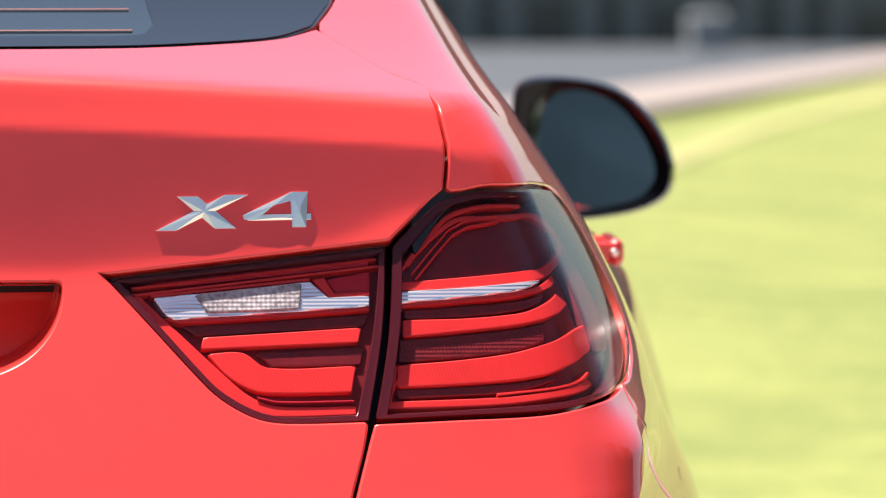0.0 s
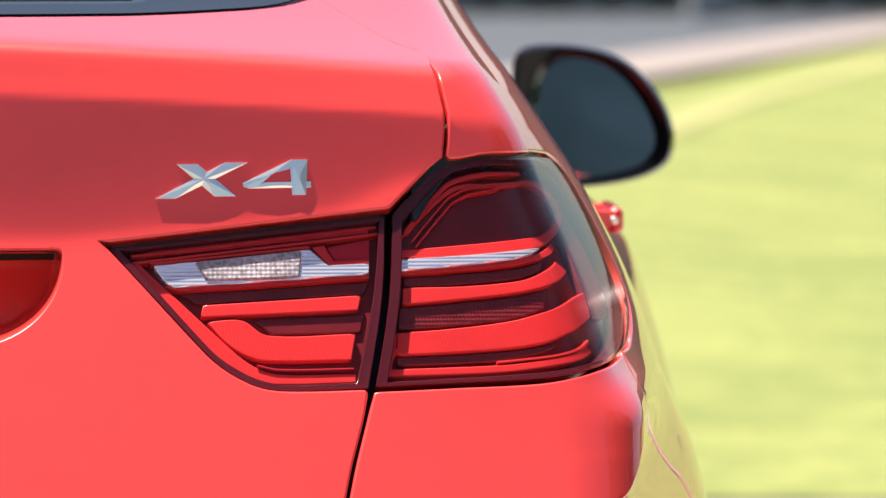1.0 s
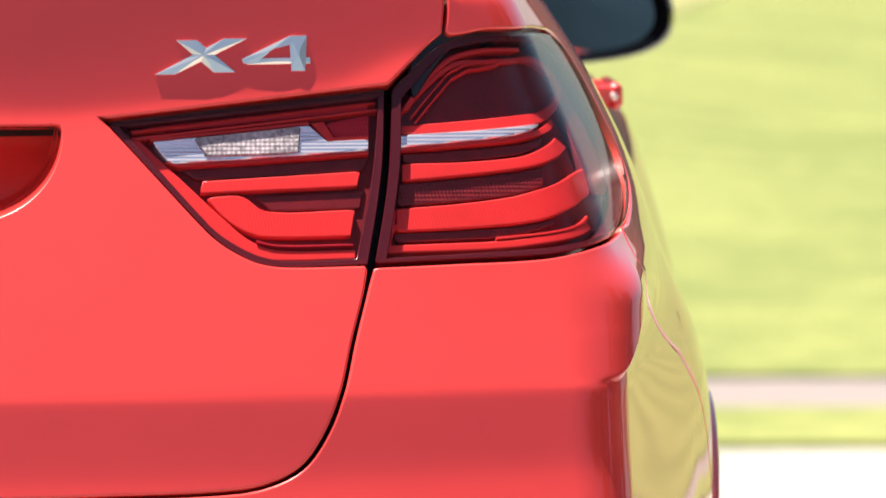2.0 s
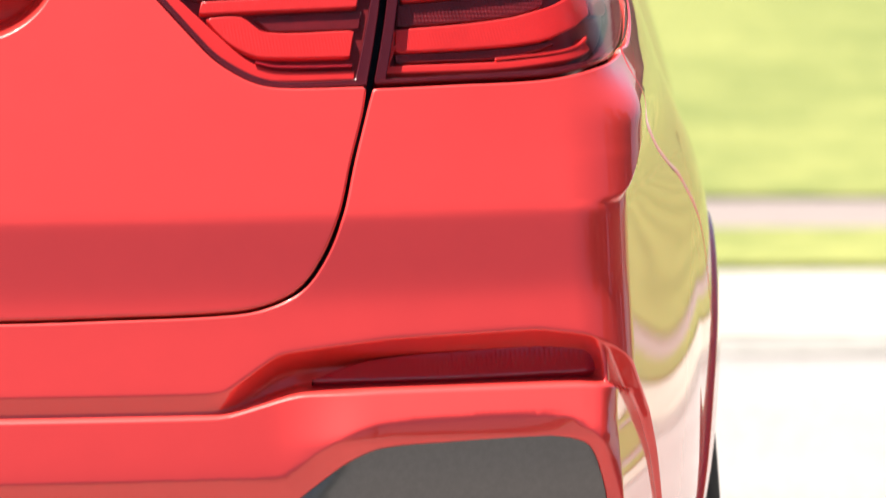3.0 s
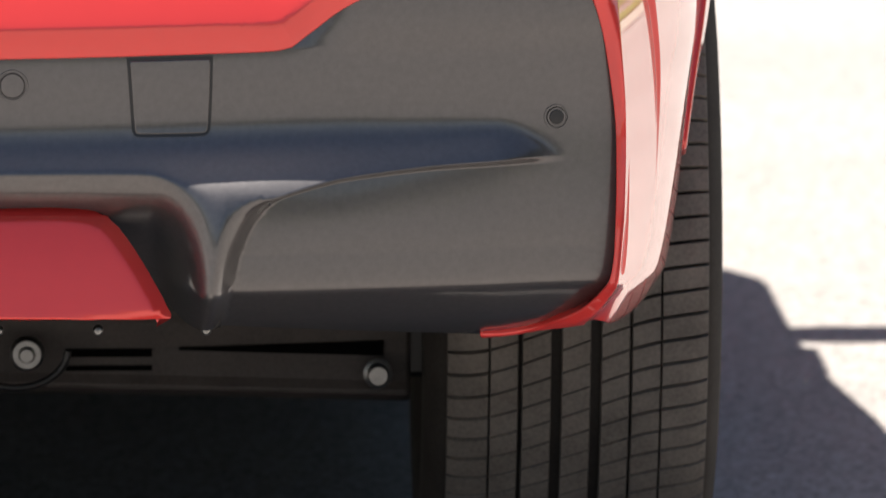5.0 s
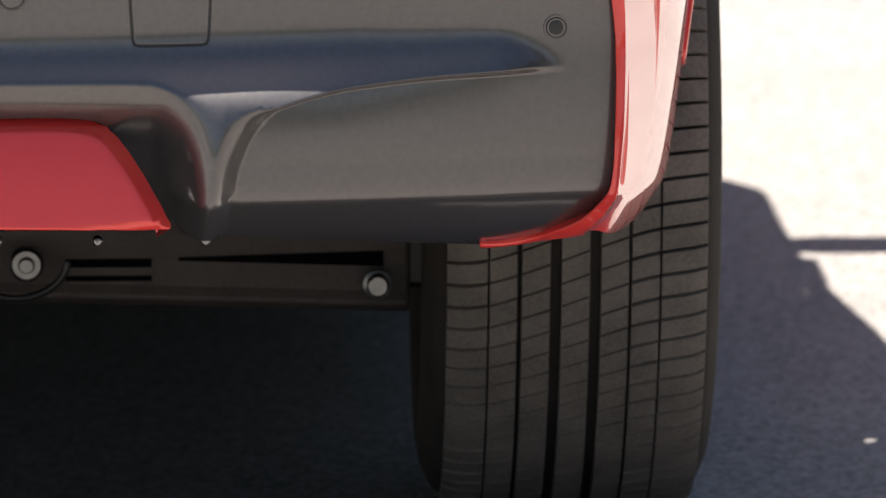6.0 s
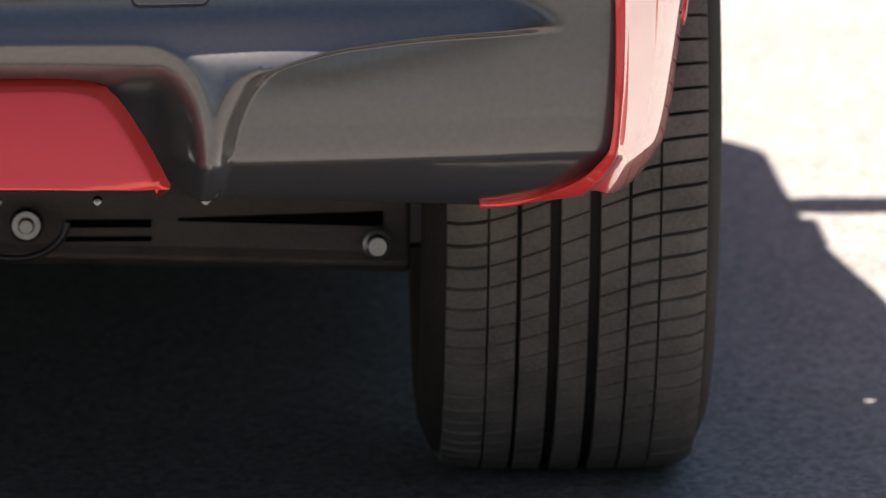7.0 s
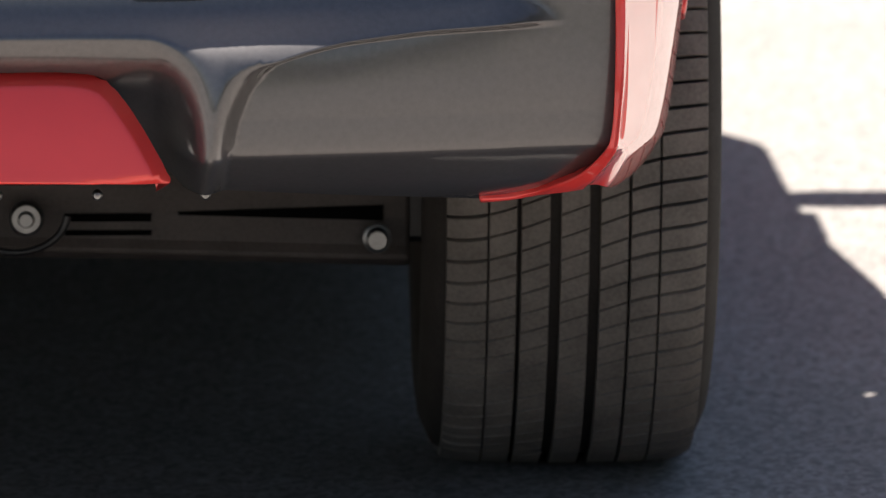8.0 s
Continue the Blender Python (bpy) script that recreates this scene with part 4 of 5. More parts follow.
# ---- small parts of the rear ----
def plaque(name, pts, height, parent, mat, label=""):
    """A raised stroke with a ridge, on the tailgate: pts are section coordinate and height."""
    bm = bmesh.new()
    n = len(pts)
    a, z = np.array([p[0] for p in pts]), np.array([p[1] for p in pts])
    base, top = gate_skin(a, z), sunk(-height, gate_skin)(a, z)
    c = top.mean(0)
    c[1] -= 0.0014
    low, up = [bm.verts.new(p) for p in base], [bm.verts.new(p) for p in top]
    inner = [bm.verts.new(p * 0.18 + c * 0.82) for p in top]
    for i in range(n):
        j = (i + 1) % n
        bm.faces.new((low[i], low[j], up[j], up[i]))
        bm.faces.new((up[i], up[j], inner[j], inner[i]))
    bm.faces.new(inner)
    bm.faces.new(list(reversed(low)))
    bmesh.ops.recalc_face_normals(bm, faces=bm.faces)
    return part(name, bm, mat, parent, label)


badge = new("model_badge")
badge.parent = car
tagged(badge, "chrome raised emblem strokes")
plaque("badge_stroke", [(0.5080, 1.1302), (0.5273, 1.1303), (0.6044, 1.1598), (0.5815, 1.1598)], 0.0012, badge, CHROME)
plaque("badge_stroke", [(0.5344, 1.1586), (0.5549, 1.1586), (0.5862, 1.1320), (0.5656, 1.1319)], 0.0010, badge, CHROME)
plaque("badge_stroke", [(0.5958, 1.1393), (0.5952, 1.1427), (0.6472, 1.1619), (0.6573, 1.1620), (0.6586, 1.1577), (0.6432, 1.1575), (0.6108, 1.1433), (0.6074, 1.1388)], 0.0012, badge, CHROME)
plaque("badge_stroke", [(0.5993, 1.1383), (0.5982, 1.1431), (0.6620, 1.1439), (0.6611, 1.1390)], 0.0009, badge, CHROME)
plaque("badge_stroke", [(0.6461, 1.1619), (0.6635, 1.1620), (0.6543, 1.1328), (0.6408, 1.1327)], 0.0011, badge, CHROME)

for sgn, f in ((1, lambda o: o), (-1, flip)):
    # reflector in the bumper recess
    glass = [(0.5795, 0.7392, 1), (0.6327, 0.7546), (0.7287, 0.7622), (0.8090, 0.7646), (0.8339, 0.7561, 1), (0.8290, 0.7442, 1), (0.7015, 0.7406)]

    def lens_skin(a, z):
        p = skin(a, z)
        p[..., 1] += 0.030 - 0.010 * ease((0.7603 - z) / 0.03) - 0.0008 * np.abs(np.sin(math.pi * a / 0.0042)) * ease((np.abs(a) - 0.66) / 0.06)
        return p
    panel("rear_reflector", f(glass), REFLECTOR, car, "red plastic reflector", surf=lens_skin, step=0.0014, zstep=0.006, line_step=0.006, gap=0, edge=0.002)
    # towing eye cover: a thin frame gap and a flush lid
    lid = [(0.4305, 0.6370, 1), (0.4996, 0.6380, 1), (0.4979, 0.5795), (0.4964, 0.5767), (0.4934, 0.5757), (0.4399, 0.5755), (0.4369, 0.5764), (0.4352, 0.5796)]
    if sgn > 0:
        panel("towing_eye_gap", lid, TRIM, car, "dark joint round the cover", surf=sunk(-0.0008, valance_skin), step=0.006, zstep=0.004, gap=-0.0015, edge=0.0003, thick=0.003)
        panel("towing_eye_cover", lid, VALANCE, car, surf=sunk(-0.0022, valance_skin), step=0.006, zstep=0.004, gap=0.0008, edge=0.0012, thick=0.004)
    for a, z, r in ((0.3336, 0.6172, 0.0118), (0.7918, 0.5838, 0.0095)):
        p = valance_skin(np.array([sgn * a]), np.array([z]))[0]
        q = sunk(-1.0, valance_skin)(np.array([sgn * a]), np.array([z]))[0] - p
        m = Matrix.Translation(p) @ Vector(q).to_track_quat("Z", "Y").to_matrix().to_4x4()
        bm = lathe([(0.0001, 0.0016), (r * 0.80, 0.0014), (r * 0.86, 0.0004), (r * 0.92, -0.001), (r * 0.98, 0.0012), (r * 1.08, 0.0012), (r * 1.14, -0.002)], 32, "Z")
        bmesh.ops.transform(bm, matrix=m, verts=bm.verts)
        sensor = part("parking_sensor", bm, VALANCE, car, "round parking sensor")
        smooth(sensor)
        if a > 0.5:
            bm = lathe([(0.0001, 0.0024), (r * 0.60, 0.0022), (r * 0.66, 0.0012)], 28, "Z")
            bmesh.ops.transform(bm, matrix=m, verts=bm.verts)
            smooth(part("sensor_face", bm, TRIM, sensor, "black sensor face"))

# black ceramic border and heating wires of the rear window
window = panel("rear_window", both([(0.0, 1.284), (0.5091, 1.2839), (0.6348, 1.2871), (0.7007, 1.2912), (0.7428, 1.3003, 1), (0.787, 1.332), (0.826, 1.42), (0.854, 1.50, 1), (0, 1.56)]), GLASS, car, "dark tinted glass", step=0.02, surf=sunk(0.003))
panel("window_border", both([(0.0, 1.2845), (0.5092, 1.2844), (0.6348, 1.2876), (0.6978, 1.2916), (0.7400, 1.3003, 1), (0.784, 1.332), (0.823, 1.42), (0.850, 1.50, 1), (0, 1.555)]), FRIT, window, "black ceramic border", step=0.02, zstep=0.004, surf=sunk(0.0018),
      holes=[both([(0.0, 1.2925), (0.4532, 1.2924), (0.5480, 1.2939), (0.56, 1.302), (0.53, 1.46, 1), (0, 1.48)])], thick=0.0008, edge=0.0002, gap=0)
for i in range(9):
    z = 1.297 + 0.018 * i
    panel("heating_wire", both([(0, z - 0.0004), (0.535, z - 0.0004, 1), (0.535, z + 0.0004, 1), (0, z + 0.0004)]), WIRE, window, surf=sunk(0.0016), step=0.03, zstep=0.1, line_step=0.03, gap=0, edge=0.0001, thick=0.0006)


# ---- wheels ----
RIBS = [(-0.116, -0.0788), (-0.0772, -0.052), (-0.048, -0.022), (-0.012, 0.014), (0.024, 0.0495), (0.052, 0.0777), (0.0793, 0.1215)]
PITCHES, RADIUS = 98, 0.352


def crown(x):
    return RADIUS - 0.25 * x * x - 0.010 * np.abs(x / 0.125) ** 12


def tyre_mesh():
    h = 0.1375
    prof = [(0.243, -h + .022), (0.262, -h + .006), (0.285, -h), (0.306, -h + .003), (0.322, -h + .010), (0.332, -h + .015), (0.3370, -0.114), (0.3405, -0.09), (0.3425, 0),
            (0.3405, 0.09), (0.3370, 0.114), (0.332, h - .015), (0.322, h - .010), (0.306, h - .003), (0.285, h), (0.262, h - .006), (0.243, h - .022)]
    bm = lathe(prof, 98)
    case = bpy.data.meshes.new("tyre")
    bm.to_mesh(case)
    bm.free()
    case.shade_smooth()
    case.materials.append(RUBBER)
    co, faces = [], []
    turn = 2 * math.pi / PITCHES
    sweep = lambda x: hinge(x, [(-0.13, 0.002), (-0.10, 0.0), (-0.078, 0.003), (0.06, 0.056), (0.0793, 0.060), (0.1215, 0.063)], 0.02)
    for k, (x0, x1) in enumerate(RIBS):
        cols = np.linspace(x0, x1, 6 if k in (0, 6) else 4)
        slit = 0.0014 if k in (0, 5, 6) else (0.0005 if k == 3 else 0.0008)
        m = len(cols)
        for i in range(PITCHES):
            base = len(co)
            for lift in (0.0, -0.0012, -0.0105):
                grow = 0.0006 if lift == 0 else 0.0
                for edge, sign in ((0, 1), (1, -1)):
                    for j, x in enumerate(cols):
                        r = crown(x) + lift
                        ang = (i + edge) * turn + (sweep(x) + sign * (slit + grow)) / RADIUS
                        xx = x + (grow if j == 0 else -grow if j == m - 1 else 0)
                        co.append((xx, -r * math.cos(ang), r * math.sin(ang)))
            top = [base + j for j in range(m)], [base + m + j for j in range(m)]
            for j in range(m - 1):
                faces.append((top[0][j], top[0][j + 1], top[1][j + 1], top[1][j]))
            loop = top[0] + top[1][::-1]
            for lv in range(2):
                for j in range(len(loop)):
                    a, b = loop[j] + lv * 2 * m, loop[(j + 1) % len(loop)] + lv * 2 * m
                    faces.append((b, a, a + 2 * m, b + 2 * m))
    me = bpy.data.meshes.new("tread")
    me.from_pydata(co, [], faces)
    me.update()
    me.shade_smooth()
    me.set_sharp_from_angle(angle=radians(30))
    me.materials.append(DUSTY)
    return case, me


TYRE, TREAD = tyre_mesh()


def wheel(x, y, sgn):
    w = new("wheel")
    w.parent = car
    w.location = (x, y, RADIUS - 0.001)
    tyre = new("tyre", TYRE)
    tyre.parent = w
    tread = new("tread", TREAD)
    tread.parent = w
    tagged(tread, "worn rubber tread blocks with grooves", kind="stuff")
    h = 0.1375
    rim = [(0.235, -h + .03), (0.246, -h + .016), (0.250, -h + .02), (0.240, -h + .05), (0.235, 0), (0.240, h - .05), (0.250, h - .02), (0.246, h - .016), (0.235, h - .03), (0.225, 0.03), (0.225, -0.02)]
    smooth(part("rim", lathe([(r, k * sgn) for r, k in rim], 64, closed=True), ALLOY, w))
    hub = [(0.0001, 0.075), (0.03, 0.075), (0.06, 0.06), (0.075, 0.02), (0.075, -0.05), (0.0001, -0.05)]
    smooth(part("hub", lathe([(r, k * sgn) for r, k in hub], 48), ALLOY, w))
    disc = [(0.0001, -0.05), (0.17, -0.05), (0.17, -0.075), (0.0001, -0.075)]
    smooth(part("brake_disc", lathe([(r, k * sgn) for r, k in disc], 48), STEEL, w))
    for i in range(5):
        bm = bmesh.new()
        for k in (-0.16, 0.16):
            box(bm, (0.035, -0.014, 0.05), (0.060, 0.014, 0.232), Matrix.Rotation(2 * math.pi * i / 5 + k, 4, "X"))
        sp = part("spoke", bm, ALLOY, w)
        sp.scale = (sgn, 1, 1)
        soften(sp, 0.006)
    return w


for x, y in ((0.811, 0.875), (-0.811, 0.875), (0.735, 3.76), (-0.735, 3.76)):
    wheel(x, y, 1 if x > 0 else -1)

# wheel housings
for sgn in (1, -1):
    for yc in (0.875, 3.76):
        bm = bmesh.new()
        rings = []
        for i in range(25):
            t = math.pi * (i / 24 * 0.90)
            rings.append([bm.verts.new((sgn * x, yc + 0.412 * math.cos(t), 0.352 + 0.412 * math.sin(t))) for x in (0.56, 0.86)])
        for a, b in zip(rings, rings[1:]):
            bm.faces.new((a[0], a[1], b[1], b[0]))
        bm.faces.new([r[0] for r in rings])
        ob = part("wheel_housing", bm, CHASSIS, car)
        so = ob.modifiers.new("thick", "SOLIDIFY")
        so.thickness = 0.006

# ---- rear axle parts ----
arm = new("suspension_arm")
arm.parent = car
bm = bmesh.new()
sec = [(0.215, 0.0), (0.224, -0.020), (0.236, -0.014), (0.262, -0.012), (0.285, -0.014), (0.33, -0.004), (0.33, 0.06), (0.215, 0.06)]
ends = []
for x in (0.10, 0.34, 0.52, 0.63, 0.665):
    k = hinge(x, [(0.1, 0.012), (0.34, 0.010), (0.665, 0.0)], 0.05)
    sq = 1.0 if x < 0.65 else 0.9
    ends.append([bm.verts.new((x, 0.70 + yy * sq, zz + float(k))) for zz, yy in sec])
for a, b in zip(ends, ends[1:]):
    for i in range(len(sec)):
        j = (i + 1) % len(sec)
        bm.faces.new((a[i], a[j], b[j], b[i]))
bm.faces.new(ends[0])
bm.faces.new(list(reversed(ends[-1])))
bmesh.ops.recalc_face_normals(bm, faces=bm.faces)
soften(part("beam", bm, ARM, arm), 0.004, 2)
# Raised matt black bars stand in for the shade inside the slots.
for x0, x1, z0, z1 in ((0.345, 0.425, 0.2605, 0.2675), (0.345, 0.425, 0.2475, 0.2520), (0.45, 0.64, 0.2605, 0.2745)):
    bm = bmesh.new()
    box(bm, (x0, 0.683, z0), (x1, 0.692, z1))
    for v in bm.verts:
        if v.co.x < x0 + 0.001 and x0 > 0.44:
            v.co.z = (z0 + z1) / 2 + (0.001 if v.co.z > (z0 + z1) / 2 else -0.001)
    part("slot", bm, SLOT, arm, "raised black bar drawn as the shade in a slot")
bm = lathe([(0.0001, -0.018), (0.0085, -0.018), (0.0105, -0.016), (0.0105, -0.006), (0.0135, -0.005), (0.0135, 0.0), (0.0001, 0.0)], 24, "Y", (0.6345, 0.672, 0.2460))
smooth(part("bolt", bm, STEEL, arm, "bare steel bolt head"), 25)
bm = bmesh.new()
box(bm, (0.628, 0.706, 0.236), (0.690, 0.80, 0.34))
soften(part("bracket", bm, TRIM, arm), 0.006)
bm = lathe([(0.0001, -0.012), (0.006, -0.012), (0.008, -0.004), (0.013, -0.004), (0.016, 0.0), (0.016, 0.01), (0.0001, 0.01)], 32, "Y", (0.310, 0.655, 0.268))
smooth(part("bushing", bm, STEEL, arm, "bare steel bushing"), 25)
hook = new("cable_loop", bpy.data.curves.new("cable_loop", "CURVE"))
hook.data.dimensions, hook.data.bevel_depth = "3D", 0.0035
sp = hook.data.splines.new("POLY")
n = 24
sp.points.add(n - 1)
for i in range(n):
    t = math.pi * (0.02 + 1.0 * i / (n - 1))
    sp.points[i].co = (0.300 + 0.048 * math.cos(t), 0.640, 0.275 - 0.036 * math.sin(t), 1)
hook.data.materials.append(TRIM)
hook.parent = arm
# undertray edge with clips under the bumper
bm = bmesh.new()
box(bm, (-0.62, 0.03, 0.404), (0.62, 0.60, 0.416))
soften(part("undertray", bm, CHASSIS, car), 0.003)
for x in (0.388, 0.478, 0.305):
    bm = lathe([(0.0001, -0.004), (0.003, -0.003), (0.0045, 0.0), (0.0045, 0.004), (0.0001, 0.004)], 12, "Y", (x, -0.005, 0.394))
    smooth(part("clip", bm, STEEL, car, "small metal clip"))


# ---- door mirror and handle ----
def mirror_side(sgn):
    rim = [(0.8277, 1.1867), (0.8334, 1.2154), (0.8526, 1.2241), (0.8966, 1.2241), (0.9427, 1.2145), (0.9771, 1.1943), (1.0059, 1.1580), (1.0192, 1.1167), (1.0126, 1.0861), (0.9828, 1.0679),
           (0.9292, 1.0574), (0.8641, 1.0545), (0.8373, 1.0621), (0.8286, 1.1149)]
    glass = [(0.8573, 1.1896), (0.8890, 1.2088), (0.9292, 1.2020), (0.9589, 1.1829), (0.9828, 1.1493), (0.9934, 1.1091), (0.9762, 1.0852), (0.9158, 1.0698), (0.8794, 1.0717), (0.8564, 1.0957)]
    out, ins = curve(rim, 0.006), curve(glass, 0.006)
    mid = out.mean(0)
    k = 96
    def even(p):
        q = np.vstack([p, p[:1]])
        s = np.concatenate([[0], np.cumsum(np.linalg.norm(np.diff(q, axis=0), axis=1))])
        t = np.linspace(0, s[-1], k, endpoint=False)
        r = np.stack([np.interp(t, s, q[:, 0]), np.interp(t, s, q[:, 1])], 1)
        ang = np.unwrap(np.arctan2(r[:, 1] - mid[1], r[:, 0] - mid[0]))
        grid = np.linspace(0, 2 * math.pi, k, endpoint=False)
        rad = np.linalg.norm(r - mid, axis=1)
        o = np.argsort(ang % (2 * math.pi))
        return np.interp(grid, (ang % (2 * math.pi))[o], rad[o], period=2 * math.pi), grid
    ro, grid = even(out)
    ri, _ = even(ins)
    ray = np.stack([np.cos(grid), np.sin(grid)], 1)
    def ring(r, y, lean=0.0):
        p = mid + ray * r[:, None]
        return [(sgn * x, y - lean * (x - mid[0]) + 0.3 * lean * (z - mid[1]), z) for x, z in p]
    def loft(rings, cap):
        bm = bmesh.new()
        vs = [[bm.verts.new(p) for p in r] for r in rings]
        for a, b in zip(vs, vs[1:]):
            for i in range(k):
                j = (i + 1) % k
                bm.faces.new((a[i], a[j], b[j], b[i]))
        if cap:
            bm.faces.new(vs[-1])
        bmesh.ops.recalc_face_normals(bm, faces=bm.faces)
        return bm
    mirror = new("door_mirror")
    mirror.parent = car
    y = 2.57
    frame_mesh = loft([ring(ri + 0.002, y + 0.050), ring(ri + 0.001, y + 0.020), ring(ri + 0.003, y + 0.012), ring(ri * 0.45 + ro * 0.55, y + 0.001), ring(ri * 0.2 + ro * 0.8, y), ring(ro - 0.004, y + 0.004),
                       ring(ro - 0.0005, y + 0.012), ring(ro, y + 0.022)], False)
    smooth(part("mirror_frame", frame_mesh, GLOSS_BLACK, mirror, "gloss black surround"), 60)
    cap = loft([ring(ro, y + 0.022), ring(ro * 1.0, y + 0.05), ring(ro * 0.95, y + 0.07), ring(ro * 0.80, y + 0.092), ring(ro * 0.5, y + 0.105), ring(ro * 0.15, y + 0.11)], True)
    smooth(part("mirror_cap", cap, PAINT, mirror, "red painted shell"), 60)
    gl = loft([ring(ri + 0.003, y + 0.030, 0.19), ring(ri * 0.5, y + 0.0295, 0.19), ring(ri * 0.05, y + 0.029, 0.19)], True)
    smooth(part("mirror_glass", gl, MIRROR, mirror, "mirror glass"), 60)
    bm = bmesh.new()
    v = box(bm, (0.77, y + 0.03, 1.045), (0.87, y + 0.07, 1.085))
    for q in v:
        q.co.x *= sgn
    bmesh.ops.recalc_face_normals(bm, faces=bm.faces)
    soften(part("mirror_foot", bm, GLOSS_BLACK, mirror), 0.012, 3)


for sgn in (1, -1):
    mirror_side(sgn)
    for y in (1.42, 2.40):
        w = float(half_width(y, 1.06))
        handle = new("door_handle")
        handle.parent = car
        bm = bmesh.new()
        box(bm, (w + 0.004, y - 0.085, 1.050), (w + 0.020, y + 0.11, 1.078))
        for v in bm.verts:
            v.co.x *= sgn
        bmesh.ops.recalc_face_normals(bm, faces=bm.faces)
        soften(part("grip", bm, PAINT, handle), 0.009, 3)
        for dy in (-0.07, 0.09):
            bm = bmesh.new()
            box(bm, (w - 0.02, y + dy - 0.012, 1.053), (w + 0.02, y + dy + 0.012, 1.075))
            for v in bm.verts:
                v.co.x *= sgn
            bmesh.ops.recalc_face_normals(bm, faces=bm.faces)
            soften(part("grip_post", bm, PAINT, handle), 0.004)
        bm = lathe([(0.0001, -0.002), (0.003, -0.0015), (0.0045, 0.001), (0.0045, 0.006), (0.0001, 0.006)], 24, "Y", (sgn * (w + 0.010), y - 0.088, 1.064))
        smooth(part("handle_cap", bm, CHROME, handle, "chrome end cap"))

# ---- setting beyond the car ----
bm = bmesh.new()
box(bm, (-60, 10.42, -0.2), (60, 11.35, 0.012))
tagged(part("pavement", bm, KERB), "pale pinkish concrete footpath beside the road", "pavement", kind="structure")
bm = bmesh.new()
box(bm, (-60, 8.04, -0.2), (60, 9.45, 0.006))
tagged(part("gutter", bm, GUTTER), "pale concrete gutter strip along the road", "gutter", kind="structure")
bm = bmesh.new()
edge_far, edge_near = [], []
for i in range(241):
    x = -60 + 0.5 * i
    edge_far.append(bm.verts.new((x, 8.04, 0.004)))
    edge_near.append(bm.verts.new((x, 7.62 + 0.22 * noise.noise((x * 0.6, 0, 3)) + 0.10 * noise.noise((x * 2.3, 5, 0)), 0.004)))
for i in range(240):
    bm.faces.new((edge_near[i], edge_near[i + 1], edge_far[i + 1], edge_far[i]))
tagged(part("road_joint", bm, SEAM), "grey dirt gathered along the gutter joint", "road joint", kind="structure")
bm = bmesh.new()
box(bm, (-60, 9.45, -0.2), (60, 10.42, 0.02))
tagged(part("verge", bm, GRASS), "narrow grass verge between road and footpath", "verge", kind="structure")


def lawn_height(x, y):
    ridge = (x - 2.6 - (y - 32.7) * 0.134)
    return 0.02 + 0.16 * np.exp(-(ridge / 0.9) ** 2) + 0.04 * np.sin(x * 0.35 + 0.5) * np.sin(y * 0.16) * np.clip((y - 12) / 10, 0, 1)


xs, ys = np.linspace(-40, 60, 251), np.concatenate([np.linspace(11.35, 40, 60), np.linspace(41, 140, 80)])
gx, gy = np.meshgrid(xs, ys)
gz = lawn_height(gx, gy)
cols = len(xs)
from_arrays("lawn", np.stack([gx.ravel(), gy.ravel(), gz.ravel()], 1),
            [(r * cols + c, r * cols + c + 1, (r + 1) * cols + c + 1, (r + 1) * cols + c) for r in range(len(ys) - 1) for c in range(cols - 1)], None, GRASS)
lawn = bpy.data.objects["lawn"]
lawn.data.shade_smooth()
tagged(lawn, "sunlit mown lawn with a low ridge", "lawn", kind="structure")


def slanted(name, off0, off1, y0, y1, z, mat):
    bm = bmesh.new()
    line = lambda y, o: 5.5 + (y - 79) * 0.1667 + o
    low = [(line(y0, off0), y0), (line(y0, off1), y0), (line(y1, off1), y1), (line(y1, off0), y1)]
    a = [bm.verts.new((x, y, z)) for x, y in low]
    b = [bm.verts.new((x, y, z - 0.3)) for x, y in low]
    bm.faces.new(a)
    bm.faces.new(list(reversed(b)))
    for i in range(4):
        bm.faces.new((a[i], b[i], b[(i + 1) % 4], a[(i + 1) % 4]))
    bmesh.ops.recalc_face_normals(bm, faces=bm.faces)
    return part(name, bm, mat)


tagged(slanted("car_park", -40, -0.2, 58, 128, 0.10, TARMAC), "grey tarmac yard beyond the lawn", "car park", kind="structure")
tagged(slanted("path", -0.2, 1.6, 40, 128, 0.12, KERB), "pale concrete path along the lawn edge", "path", kind="structure")

bm = bmesh.new()
line = [(1.7 + 0.138 * (y - 30), y) for y in np.linspace(30, 75, 24)]
for (x0, y0), (x1, y1) in zip(line, line[1:]):
    q = [(x0 - 0.28, y0), (x0 + 0.28, y0), (x1 + 0.28, y1), (x1 - 0.28, y1)]
    bm.faces.new([bm.verts.new((x, y, float(lawn_height(x, y)) + 0.012)) for x, y in q])
tagged(part("worn_track", bm, WORN), "pale strip of dry grass worn across the lawn", "track", kind="structure")

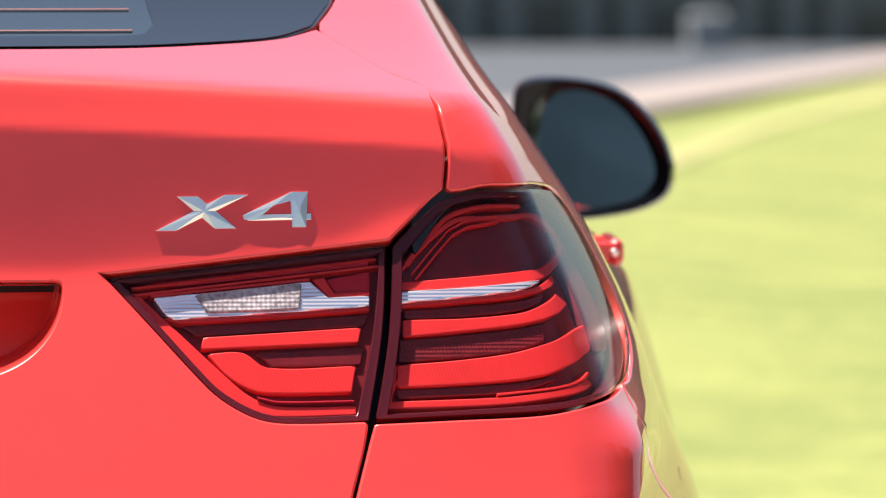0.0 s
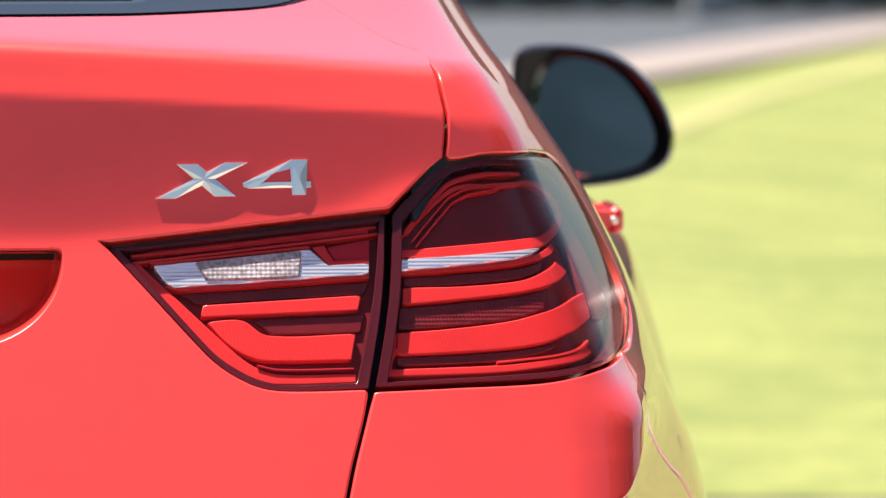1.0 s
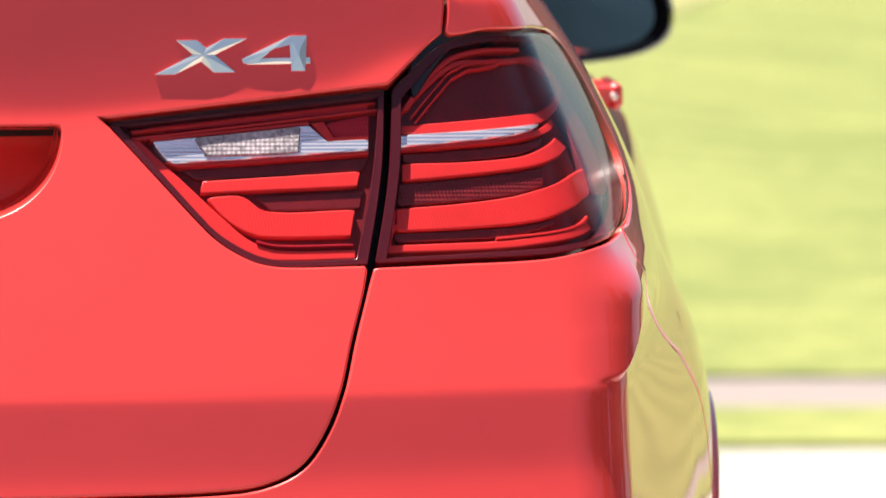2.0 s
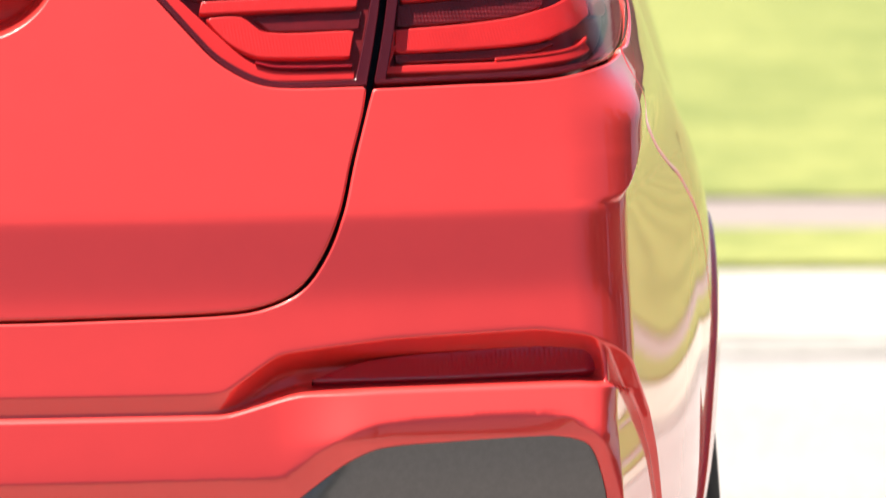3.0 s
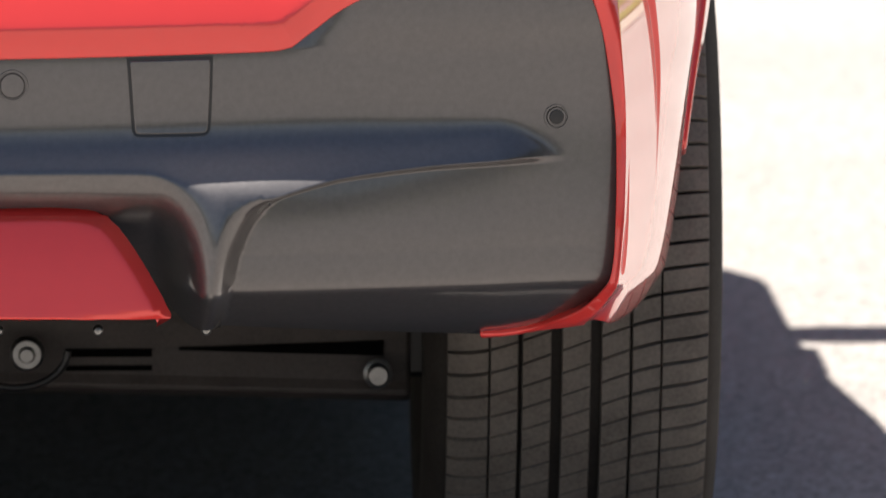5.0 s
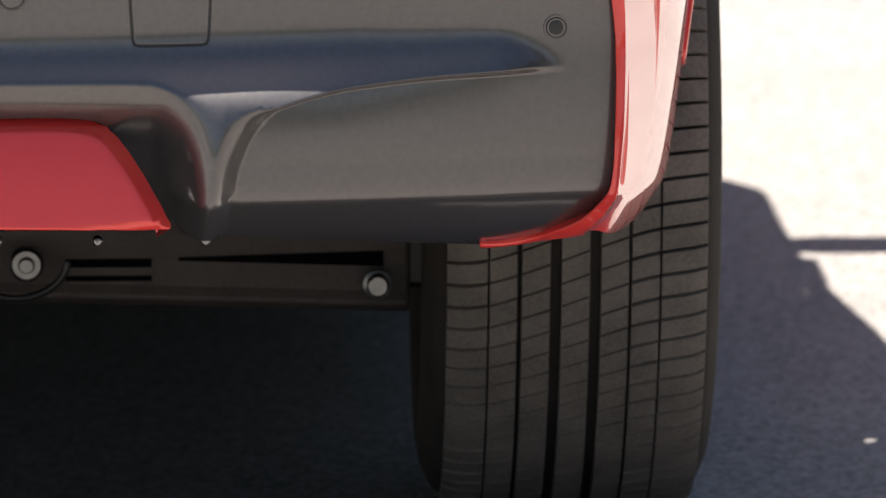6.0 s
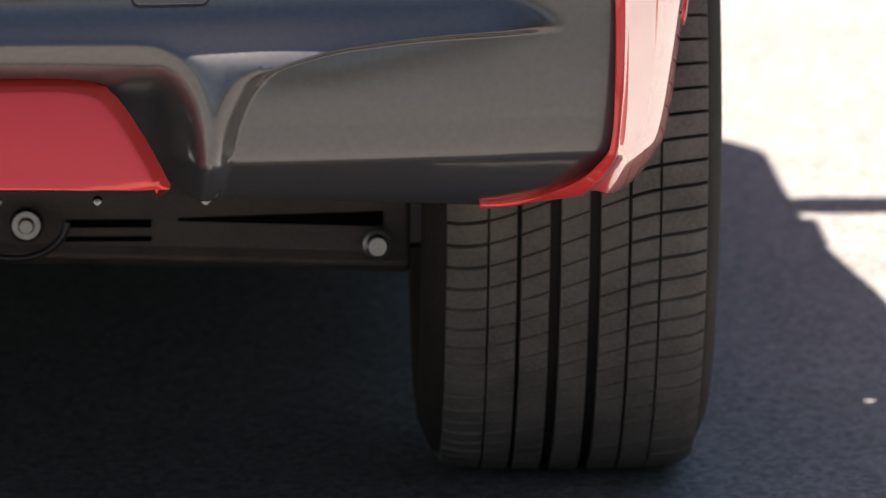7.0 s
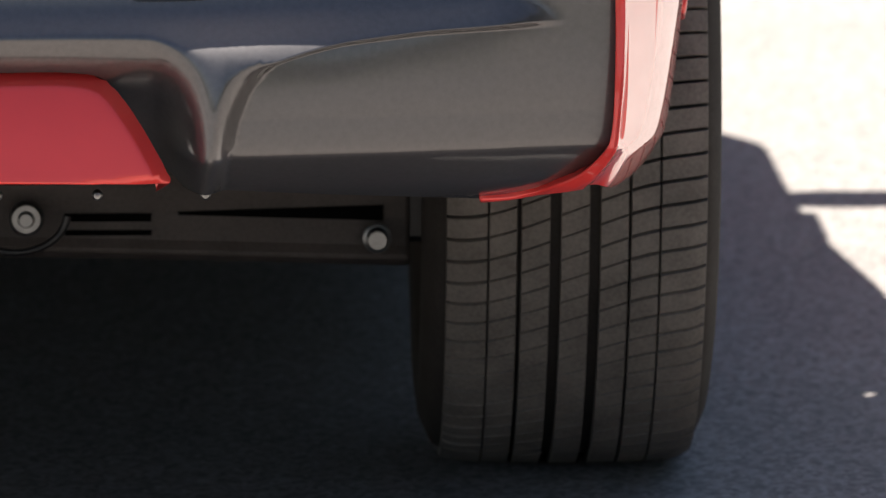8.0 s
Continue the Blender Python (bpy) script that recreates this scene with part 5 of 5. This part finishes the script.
building = tagged(new("building"), "low grey building with dark glazing and pale piers", "building")
bm = bmesh.new()
box(bm, (-30, 128.6, 0), (50, 140, 7))
part("wall", bm, WALL, building)
bm = bmesh.new()
box(bm, (-31, 128.0, 6.9), (51, 141, 7.3))
part("roof", bm, TARMAC, building)
rng = random.Random(4)
x = -2.0
while x < 18:
    w = rng.choice((0.25, 0.35, 0.5, 0.8))
    bm = bmesh.new()
    box(bm, (x, 128.3, 0.05), (x + w, 128.7, 3.0))
    part("pier", bm, PIER, building)
    g = rng.choice((0.35, 0.5, 0.9))
    bm = bmesh.new()
    box(bm, (x + w, 128.45, 0.02), (x + w + g, 128.65, 0.02 + rng.uniform(0.7, 1.0)))
    part("window", bm, DARK, building)
    x += w + g
bm = bmesh.new()
box(bm, (8.3, 118.0, 0.1), (8.95, 120.0, 0.75))
tagged(soften(part("utility_box", bm, WHITE), 0.05), "pale box standing in the far yard", "utility box")


# ---- tall trees beside the road: unseen, added to cut skylight from the right ----
def broadleaf(tall, seed):
    """A tapered trunk with limbs and a crown of loose leaf clumps."""
    rng = np.random.default_rng(seed)
    tree = tagged(new("tree"), "unseen tall broadleaf tree, added to cut skylight on the right", "tree", "trees beside the road")
    bm = bmesh.new()
    limbs = [((0, 0, -0.2), (0, 0, tall * 0.62), 0.26, 0.10)]
    for k in range(7):
        ang, up = 2 * math.pi * k / 7 + rng.uniform(-0.3, 0.3), tall * rng.uniform(0.28, 0.5)
        limbs.append(((0, 0, up), (2.1 * math.cos(ang), 2.1 * math.sin(ang), up + tall * 0.24), 0.10, 0.03))
    for lo, hi, r0, r1 in limbs:
        way = Vector(hi) - Vector(lo)
        m = Matrix.Translation((Vector(lo) + Vector(hi)) / 2) @ way.to_track_quat("Z", "Y").to_matrix().to_4x4()
        bmesh.ops.create_cone(bm, cap_ends=True, segments=9, radius1=r0, radius2=r1, depth=way.length, matrix=m)
    part("trunk", bm, HEDGE, tree)
    co, faces = [], []
    for lump in range(34):
        mid = np.array([0, 0, tall * 0.62]) + rng.normal(0, 1, 3) * np.array([1.5, 1.5, tall * 0.17])
        mid[2] = max(mid[2], tall * 0.28)
        for leaf in range(55):
            p, u, v = mid + rng.normal(0, 0.55, 3), rng.normal(0, 0.20, 3), rng.normal(0, 0.20, 3)
            b = len(co)
            co += [tuple(p - u), tuple(p + v), tuple(p + u), tuple(p - v)]
            faces.append((b, b + 1, b + 2, b + 3))
    from_arrays("crown", co, faces, None, LEAVES, tree)
    return tree


first = broadleaf(11.5, 3)
first.matrix_basis = pose(17.0, -20.0, 0)
for i, (x, y) in enumerate(((18.5, -14.2), (16.8, -8.4), (18.0, -3.0), (17.2, 3.4), (18.8, 9.2))):
    copy_thing(first, pose(x, y, 0, 0, 0, 67 * (i + 1)))


# ---- woods round the place: an unseen ring, added to close the low sky ----
rng = np.random.default_rng(7)
co, faces, bark, bark_faces = [], [], [], []
for i in range(74):
    ang = 2 * math.pi * i / 74 + rng.uniform(-0.03, 0.03)
    away = rng.uniform(125, 160)
    cx, cy = away * math.sin(ang), 10 + away * math.cos(ang)
    if cy > 40 and -25 < cx < 60:
        continue
    tall = rng.uniform(6, 10)
    for k in range(6):
        t0, t1 = 2 * math.pi * k / 6, 2 * math.pi * (k + 1) / 6
        b = len(bark)
        bark += [(cx + 0.3 * math.cos(t0), cy + 0.3 * math.sin(t0), -0.2), (cx + 0.3 * math.cos(t1), cy + 0.3 * math.sin(t1), -0.2),
                 (cx + 0.12 * math.cos(t1), cy + 0.12 * math.sin(t1), tall * 0.7), (cx + 0.12 * math.cos(t0), cy + 0.12 * math.sin(t0), tall * 0.7)]
        bark_faces.append((b, b + 1, b + 2, b + 3))
    for lump in range(14):
        off = rng.normal(0, 1, 3) * np.array([1.7, 1.7, tall * 0.16])
        mid = np.array([cx, cy, tall * 0.62]) + off
        for leaf in range(42):
            p = mid + rng.normal(0, 0.75, 3)
            p[2] = max(p[2], 0.3)
            u, v = rng.normal(0, 0.42, 3), rng.normal(0, 0.42, 3)
            b = len(co)
            co += [tuple(p - u), tuple(p + v), tuple(p + u), tuple(p - v)]
            faces.append((b, b + 1, b + 2, b + 3))
woods = from_arrays("woods", co, faces, None, LEAVES)
tagged(woods, "unseen dark green broadleaf trees added round the lawns", "trees", kind="stuff")
trunks = from_arrays("woods_trunks", bark, bark_faces, None, HEDGE)
tagged(trunks, "brown trunks of the added, unseen far trees", "tree trunks", kind="stuff")


# ---- hall across the road behind the camera: unseen, made up to block low sky ----
hall = tagged(new("hall"), "unseen long grey hall, added to block low sky behind the camera", "hall")
bm = bmesh.new()
box(bm, (-70, -98, -0.2), (70, -80, 5.5))
part("wall", bm, HALL, hall)
bm = bmesh.new()
box(bm, (-70.5, -98.5, 5.5), (70.5, -79.5, 5.9))
part("roof", bm, TARMAC, hall)
for i in range(14):
    bm = bmesh.new()
    box(bm, (-66 + i * 9.6, -80.1, 1.0), (-60 + i * 9.6, -79.95, 4.0))
    part("window", bm, DARK, hall)


# ---- pale hall beside the lawn ----
side_hall = tagged(new("side_hall"), "long pale hall with tall dark windows beside the road", "hall")
bm = bmesh.new()
box(bm, (36, -22, -0.2), (50, 20, 7.0))
part("wall", bm, SIDE_WALL, side_hall)
bm = bmesh.new()
box(bm, (35.5, -22.5, 7.0), (50.5, 20.5, 7.4))
part("roof", bm, TARMAC, side_hall)
for i in range(13):
    bm = bmesh.new()
    box(bm, (35.9, -20.8 + i * 3.1, 0.6), (36.1, -18.7 + i * 3.1, 6.2))
    part("window", bm, DARK, side_hall)
